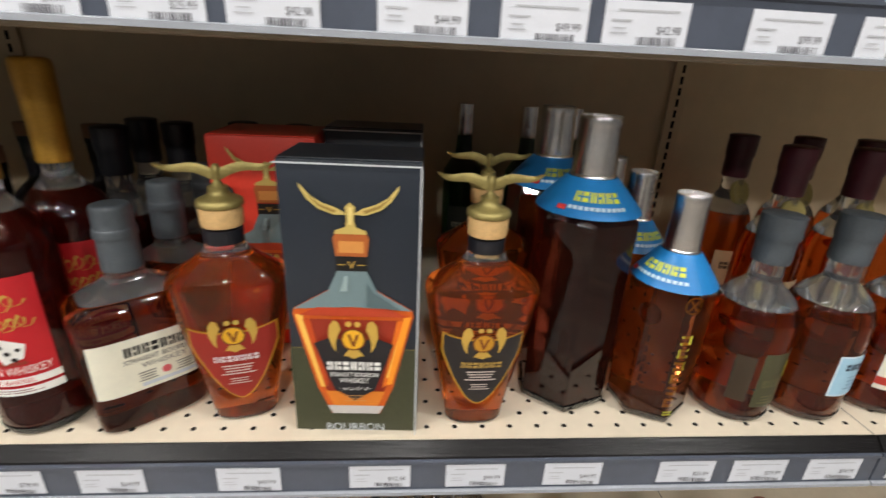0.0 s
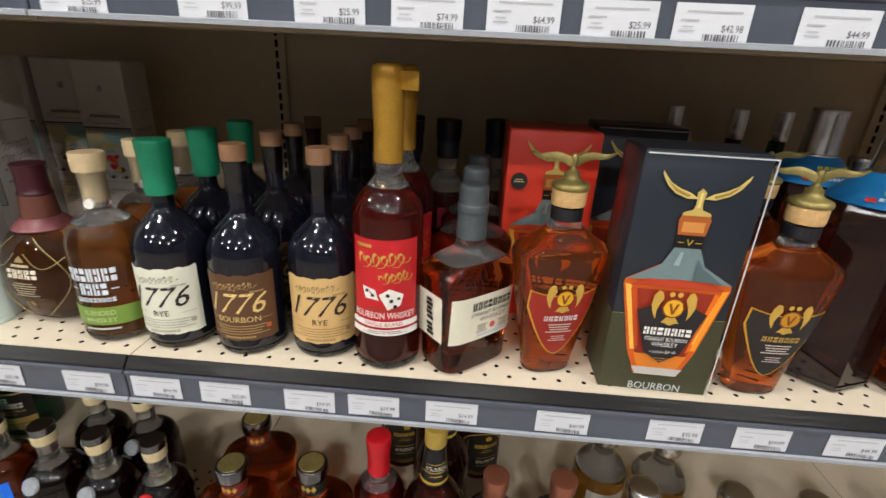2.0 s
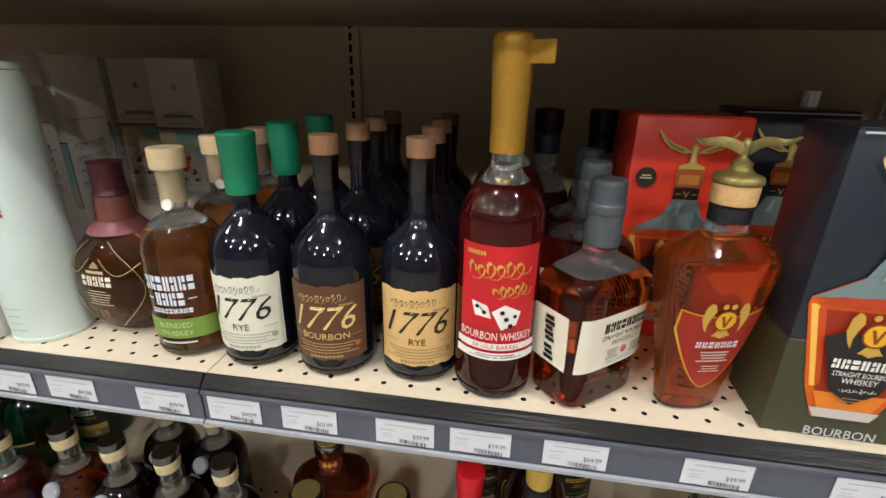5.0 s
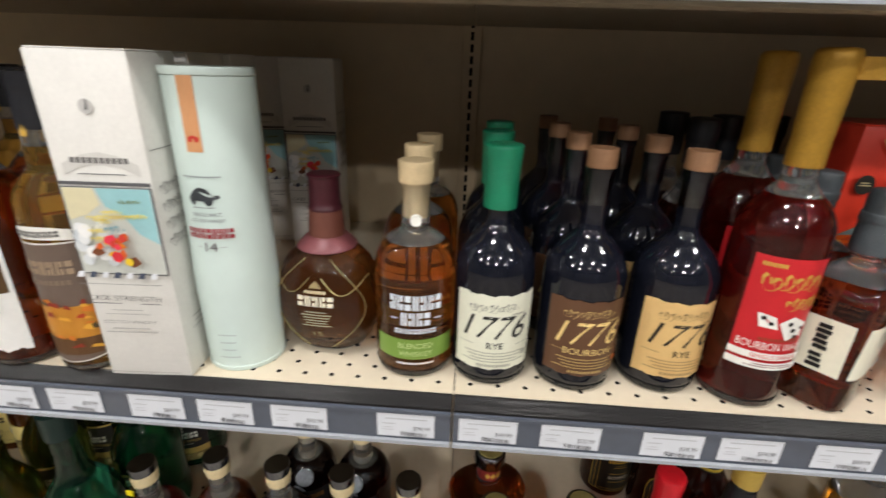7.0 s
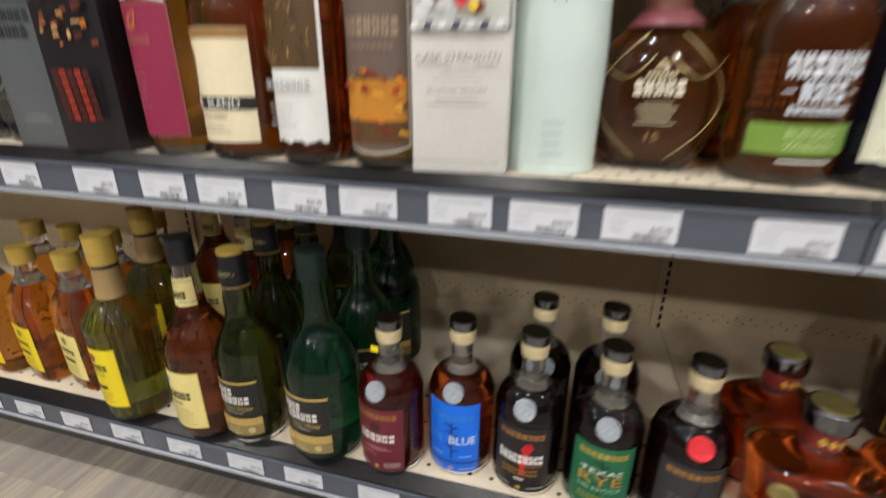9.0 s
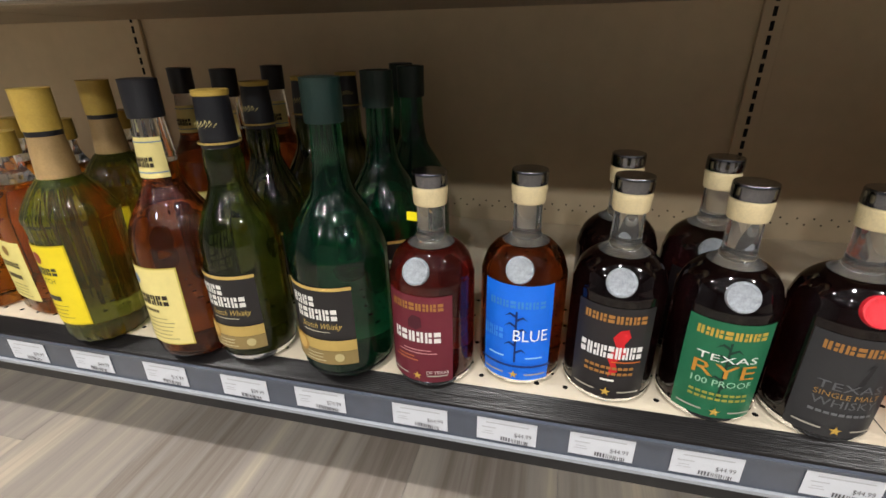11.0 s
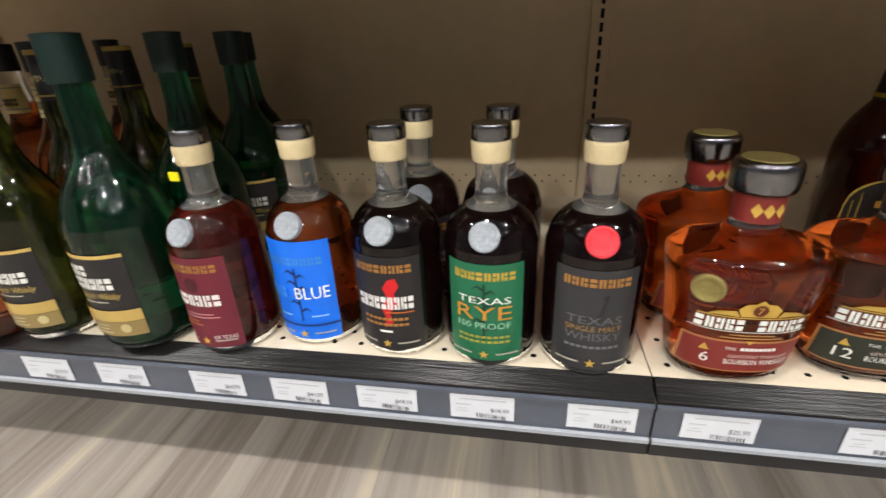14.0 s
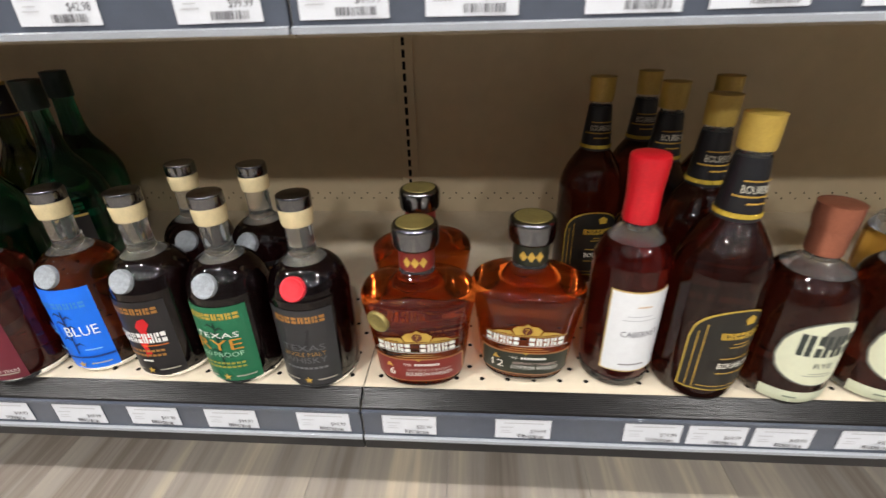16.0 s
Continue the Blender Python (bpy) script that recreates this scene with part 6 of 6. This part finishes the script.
# ---------------- wide-shouldered bottles with round stoppers ----------------
def wide(text, band, number, badge):
    th, line = bottle(text, [(0.034, 0), (0.034, 0), (0.0420, 0.003), (0.0470, 0.012), (0.0505, 0.035), (0.0550, 0.075), (0.0590, 0.100), (0.0598, 0.108), (0.0575, 0.115), (0.0490, 0.1205), (0.0340, 0.1255), (0.0215, 0.131), (0.0172, 0.138), (0.0168, 0.158)],
        G_AMBER, a=1.0, b=0.74, n=2.4, seg=56, fill=0.134, base=0.008,
        caps=[("neck_label", [(0.0175, 0.140), (0.0180, 0.141), (0.0180, 0.160), (0.0175, 0.1605)], ink(band, 0.4), "printed neck label"), ("stopper", [(0.0190, 0.1610), (0.0190, 0.1610), (0.0225, 0.163), (0.0235, 0.170), (0.0232, 0.182), (0.0215, 0.1855), (0.0215, 0.1855), (0.001, 0.1860)], M_CHROME, "dark chrome stopper")])
    bm = lathe([(0.0185, 0.1862), (0.0180, 0.1868), (0.002, 0.1868)], 24)
    part("stopper_badge", bm, M_GOLDMETAL, th, "round gold badge on the stopper")
    s = squared_surface(line, 1.0, 0.74, 2.4)
    nr = round_surface([(0.0182, 0.13), (0.0182, 0.17)], 0.018)
    draw(th, nr, [("p", [(-0.012 + 0.008 * k, 0.150), (-0.008 + 0.008 * k, 0.156), (-0.004 + 0.008 * k, 0.150), (-0.008 + 0.008 * k, 0.144)], GOLD) for k in range(3)], 0.0006)
    label(th, s, -0.044, 0.016, 0.044, 0.046, band, [("t", number, -0.028, 0.0230, 0.0100, 0.006 * len(number), 0.0, WHITE), ("t", "BOURBON WHISKEY", 0.010, 0.0235, 0.0052, 0.048, 0.0, WHITE), ("t", "KENTUCKY STRAIGHT", 0.010, 0.0305, 0.0034, 0.044, 0.0, rgb(214, 190, 180)), ("t", "THE", -0.012, 0.0385, 0.0030, 0.008, 0.0, WHITE), ("w", 8, 0.008, 0.0385, 0.026, 0.0030, WHITE), ("p", [(-0.033, 0.036), (-0.030, 0.043), (-0.026, 0.036)], GOLD)], text="band label with age number", name="band_label", border=rgb(176, 120, 70), nu=26)
    draw(th, s, [("w", 5, -0.024, 0.0580, 0.034, 0.0105, rgb(236, 232, 222)), ("w", 5, 0.020, 0.0580, 0.036, 0.0105, rgb(236, 232, 222)), ("r", -0.044, 0.0565, 0.042, 0.0572, rgb(226, 220, 200)), ("r", -0.040, 0.0702, 0.040, 0.0712, GOLD),
        ("p", [(-0.012, 0.0720), (0.012, 0.0720), (0.015, 0.0790), (0.010, 0.0840), (0.004, 0.0845), (0.0, 0.0880), (-0.004, 0.0845), (-0.010, 0.0840), (-0.015, 0.0790)], GOLD), ("p", [(0.013, 0.0720), (0.034, 0.0720), (0.028, 0.0760), (0.016, 0.0775)], GOLD), ("p", [(-0.034, 0.0720), (-0.013, 0.0720), (-0.016, 0.0775), (-0.028, 0.0760)], GOLD), ("d", 0.0, 0.0785, 0.0052, rgb(96, 40, 20)), ("t", "7", 0.0, 0.0755, 0.0060, 0.0040, 0.0, GOLD), ("l", 2, 0.0, 0.0510, 0.044, 0.0030, 0.0008, rgb(206, 150, 80)), ("p", [(-0.003, 0.0490), (0.003, 0.0490), (0.0, 0.0450)], GOLD)], 0.0007)
    if badge:
        seal(th, s, -0.038, 0.094, 0.0125, M_GOLDMETAL, "round gold medal sticker", "medal_sticker")
    return th


LUCK = put(wide("wide-shouldered amber bourbon bottle with red age band", rgb(126, 44, 38), "6", True), 0.063, 0.074, ZB, 2)
put(wide("wide-shouldered amber bourbon bottle with dark green age band", rgb(40, 44, 34), "12", False), 0.178, 0.088, ZB, -4)
again(LUCK, 0.057, 0.168, ZB, 18)

# tall bottle with red wax and white label
th, line = bottle("dark red bottle with white label and red wax cap",
    [(0.032, 0), (0.032, 0), (0.0355, 0.002), (0.0370, 0.008), (0.0375, 0.03), (0.0375, 0.132), (0.0360, 0.148), (0.0290, 0.163), (0.0195, 0.174), (0.0158, 0.184), (0.0152, 0.23)],
    G_DARKRED, fill=0.166, base=0.012, slim=0.86, caps=[("wax_cap", [(0.0168, 0.184), (0.0168, 0.184), (0.0190, 0.186), (0.0186, 0.210), (0.0205, 0.232), (0.0210, 0.243), (0.0185, 0.2485), (0.002, 0.250)], M_REDWAX, "dipped red wax cap")])
s = round_surface(line, 0.038)
label(th, s, -0.030, 0.026, 0.032, 0.122, rgb(222, 224, 226), [("t", "CABERNET", 0.004, 0.070, 0.0068, 0.040, 0.0, rgb(70, 72, 84)), ("l", 2, 0.0, 0.090, 0.034, 0.005, 0.0008, rgb(180, 182, 186)), ("l", 1, 0.0, 0.034, 0.026, 0.004, 0.0014, rgb(96, 92, 92)), ("w", 7, 0.002, 0.106, 0.014, 0.0014, rgb(190, 150, 90))], text="plain white label with gold edge", border=rgb(190, 160, 96), nu=22)
put(th, 0.279, 0.088, ZB, 8)

# tall bourbon with yellow cap and black arched label
th, line = bottle("tall dark bourbon bottle with black arched label and yellow cap",
    [(0.036, 0), (0.036, 0), (0.0405, 0.002), (0.0425, 0.010), (0.043, 0.03), (0.043, 0.130), (0.0415, 0.148), (0.0360, 0.166), (0.0270, 0.182), (0.0210, 0.194), (0.0180, 0.206), (0.0148, 0.245), (0.0145, 0.262)],
    G_COLA, seg=36, fill=0.236, slim=0.90, caps=[("neck_label", [(0.0214, 0.196), (0.0218, 0.197), (0.0166, 0.246), (0.0162, 0.2465)], M_BLACKCAP, "black and gold neck label"), ("screw_cap", [(0.0165, 0.256), (0.0165, 0.256), (0.0172, 0.258), (0.0176, 0.282), (0.0166, 0.2855), (0.002, 0.2865)], M_YELLOWCAP, "yellow plastic cap")])
ns = round_surface([(0.0200, 0.196), (0.0152, 0.247)], 0.0172)
draw(th, ns, [("r", -0.053, 0.1965, 0.053, 0.2010, rgb(196, 168, 60)), ("r", -0.020, 0.2160, 0.020, 0.2175, GOLD), ("t", "BOURBON", 0.0, 0.2200, 0.0070, 0.028, 0.0, rgb(222, 218, 200)), ("r", -0.014, 0.2300, 0.014, 0.2312, GOLD), ("r", -0.008, 0.2100, 0.008, 0.2115, GOLD)], 0.0008)
s = round_surface(line, 0.0435)
label(th, s, -0.040, 0.018, 0.040, 0.078, rgb(34, 32, 28), [("l", 1, 0.006, 0.0220, 0.060, 0.002, 0.0008, GOLD), ("p", [(0.006, 0.098), (0.016, 0.098), (0.017, 0.104), (0.010, 0.109), (0.004, 0.105)], rgb(196, 160, 60)), ("w", 8, 0.008, 0.0820, 0.046, 0.0080, rgb(196, 160, 60)), ("l", 2, 0.008, 0.0720, 0.024, 0.004, 0.0010, GOLD), ("r", -0.018, 0.0440, 0.034, 0.0560, rgb(24, 22, 20)), ("t", "BOURBON", 0.008, 0.0465, 0.0070, 0.036, 0.0, rgb(232, 228, 214)), ("r", -0.010, 0.0585, 0.026, 0.0595, GOLD), ("r", -0.010, 0.0400, 0.026, 0.0410, GOLD), ("r", -0.034, 0.020, -0.0332, 0.088, GOLD), ("r", -0.028, 0.020, -0.0272, 0.098, GOLD)], top=("arch", 0.036), text="black arched label with gold lines", border=rgb(186, 156, 66), nu=30)
MRB = put(th, 0.361, 0.078, ZB, 12)
for x, y, q in ((0.370, 0.166, 6), (0.284, 0.303, 4), (0.355, 0.252, 8), (0.358, 0.350, 0), (0.434, 0.291, 10)):
    again(MRB, x, y, ZB, q)

# copper-capped rye bottles with cream oval labels
th, line = bottle("dark red rye bottle with cream oval label and copper cap",
    [(0.037, 0), (0.037, 0), (0.0415, 0.002), (0.0435, 0.008), (0.044, 0.02), (0.044, 0.100), (0.0430, 0.116), (0.0380, 0.131), (0.0280, 0.142), (0.0190, 0.149), (0.0160, 0.156), (0.0155, 0.19)],
    G_COLA, fill=0.140, base=0.010, slim=0.88, caps=[("copper_cap", [(0.0168, 0.156), (0.0168, 0.156), (0.0182, 0.158), (0.0186, 0.178), (0.0192, 0.181), (0.0208, 0.190), (0.0208, 0.202), (0.0196, 0.2055), (0.002, 0.206)], M_COPPER, "copper foil cap")])
s = round_surface(line, 0.0445)
label(th, s, -0.042, 0.058, 0.042, 0.062, rgb(214, 216, 188), [("d", 0.002, 0.086, 0.0135, rgb(96, 96, 90)), ("w", 4, 0.0, 0.0640, 0.058, 0.0250, rgb(52, 58, 54)), ("t", "RYE", 0.0, 0.0500, 0.0060, 0.018, 0.0, rgb(80, 84, 74)), ("l", 2, 0.0, 0.0400, 0.032, 0.003, 0.0008, rgb(140, 142, 124))], top=("arch", 0.042), foot=("arch", -0.030), text="cream oval label", border=rgb(96, 96, 88), nu=30)
label(th, s, -0.046, 0.004, 0.046, 0.018, rgb(206, 210, 182), [("l", 1, -0.018, 0.010, 0.012, 0.002, 0.0020, rgb(120, 130, 110))], foot=("bow", -0.002), text="cream strip label", name="strip_label", nu=26)
NU = put(th, 0.450, 0.078, ZB, 10)
for x, y, q in ((0.546, 0.082, 4),):
    again(NU, x, y, ZB, q)

# clear bottles with round silver stoppers further along
th, line = bottle("pale amber bottle with round silver stopper", [(0.036, 0), (0.036, 0), (0.0405, 0.003), (0.043, 0.010), (0.043, 0.10), (0.0415, 0.118), (0.034, 0.134), (0.022, 0.146), (0.0165, 0.154), (0.0160, 0.172)], G_PALE, fill=0.12, base=0.008,
    caps=[("stopper", [(0.0185, 0.1725), (0.0185, 0.1725), (0.0225, 0.175), (0.0235, 0.184), (0.0225, 0.193), (0.0170, 0.1985), (0.002, 0.200)], M_STEEL, "round silver stopper")])
label(th, round_surface(line, 0.0435), -0.036, 0.020, 0.036, 0.096, rgb(206, 202, 190), [("w", 6, 0.0, 0.062, 0.044, 0.012, rgb(60, 56, 52)), ("l", 4, 0.0, 0.030, 0.040, 0.005, 0.001, rgb(140, 136, 128))], text="pale paper label")
CLEARB = put(th, 0.662, 0.090, ZB, 0)
again(CLEARB, 0.795, 0.095, ZB, 6)
again(CLEARB, 0.735, 0.190, ZB, 6)
again(CLEARB, 0.905, 0.092, ZB, 3)
again(CLEARB, 0.640, 0.200, ZB, 9)
for x, y in ((1.060, 0.090), (1.150, 0.092)):
    again(NU, x, y, ZB, 2)

# ---------------- price tags ----------------
def price_tag(price, seed):
    rnd = random.Random(seed)
    tag = thing("price_tag", "white paper price tag with barcode in the shelf rail", "price tag", group="price tags")
    card = part("tag_card", box(0, -0.0004, -0.0285, 0.0585, 0, 0, 0.0001), M_PAPER, tag)
    f = flat_surface(-0.0005)
    items = [("t", price, 0.0455, -0.0196, 0.0050, 0.0165, 0.0, M_PRINT), ("l", 1, 0.030, -0.0065, 0.042, 0.003, 0.0014, M_FAINT), ("l", 1, 0.012, -0.0125, 0.014, 0.003, 0.0012, M_FAINT), ("l", 2, 0.011, -0.0200, 0.012, 0.0030, 0.0008, M_FAINT)]
    u = 0.024
    while u < 0.050:
        w = rnd.choice((0.0006, 0.0010, 0.0015))
        items.append(("r", u, -0.0265, u + w, -0.0215, M_PRINT))
        u += w + rnd.choice((0.0006, 0.0009, 0.0013))
    for name, group in (("price", items[:1]), ("small_print", items[1:4]), ("barcode", items[4:])):
        before = set(card.children)
        draw(card, f, group, 0.0002)
        for ob in set(card.children) - before:
            ob.name = name
    return tag


PRICES = ("$99.99", "$64.99", "$25.99", "$42.98", "$74.99", "$44.99", "$49.99", "$39.99")
TAG_KINDS = [price_tag(p, i) for i, p in enumerate(PRICES)]
TAG_ROWS = (
    ("middle", (-0.965, -0.872, -0.758, -0.665, -0.591, -0.500, -0.427, -0.338, -0.264, -0.186, -0.076, 0.007, 0.089, 0.188, 0.262, 0.351, 0.475, 0.598, 0.691, 0.789, 0.907, 0.985, 1.067, 1.160, 1.250)),
    ("upper", (-0.460, -0.375, -0.285, -0.200, -0.095, 0.012, 0.132, 0.230, 0.310, 0.387, 0.462, 0.533, 0.628, 0.708, 0.777, 0.879, 0.960, 1.045, 1.165)),
    ("bottom", (-1.160, -1.065, -0.965, -0.863, -0.756, -0.650, -0.557, -0.445, -0.356, -0.267, -0.177, -0.072, 0.023, 0.145, 0.279, 0.344, 0.409, 0.493, 0.590, 0.690, 0.780, 0.900)),
)
used = set()
for level, xs in TAG_ROWS:
    z, y0 = LEVELS[level]
    for i, x in enumerate(xs):
        k = (i * 5 + len(level)) % len(TAG_KINDS)
        if level == "upper" and 5 <= i < 13:
            k = (2, 0, 2, 4, 1, 2, 3, 5)[i - 5]
        if level == "bottom" and i in (8, 9, 10, 11):
            k = 5
        drop = {"middle": -0.0170, "upper": -0.0225, "bottom": -0.0160}[level]
        m = pose(x, y0 - 0.0004, z + drop + 0.0006 * math.sin(i * 2.3), 0, 0.5 * math.sin(i * 1.7), 0)
        if k in used:
            copy_thing(TAG_KINDS[k], m)
        else:
            TAG_KINDS[k].matrix_basis = m
            used.add(k)

# ---------------- floor planks ----------------
PW, PL = 0.178, 1.05
PLANK_MESHES = {}


def plank_mesh(length):
    if length not in PLANK_MESHES:
        PLANK_MESHES[length] = mesh_of("plank", box(-PW / 2 + 0.0002, -length / 2 + 0.0002, -0.008, PW / 2 - 0.0002, length / 2 - 0.0002, 0, 0.0003), M_PLANK)
    return PLANK_MESHES[length]


rest = bmesh.new()
for i in range(-36, 37):
    shift = (i * 0.37) % 1.0 * PL
    for j in range(-9, 3):
        cx, cy = i * PW, j * PL + shift - 0.3
        if cy + PL / 2 > 1.5 or cy - PL / 2 < -8:
            continue
        if abs(cx + 0.2) < 1.9 and cy > -2.4:
            ob = new("plank", plank_mesh(PL))
            ob.parent, ob.location = FLOOR, (cx, cy, 0)
        else:
            add_box(rest, cx - PW / 2 + 0.0006, cy - PL / 2 + 0.0006, -0.008, cx + PW / 2 - 0.0006, cy + PL / 2 - 0.0006, 0)
tagged(part("plank_field", rest, M_PLANK, FLOOR), kind="stuff")
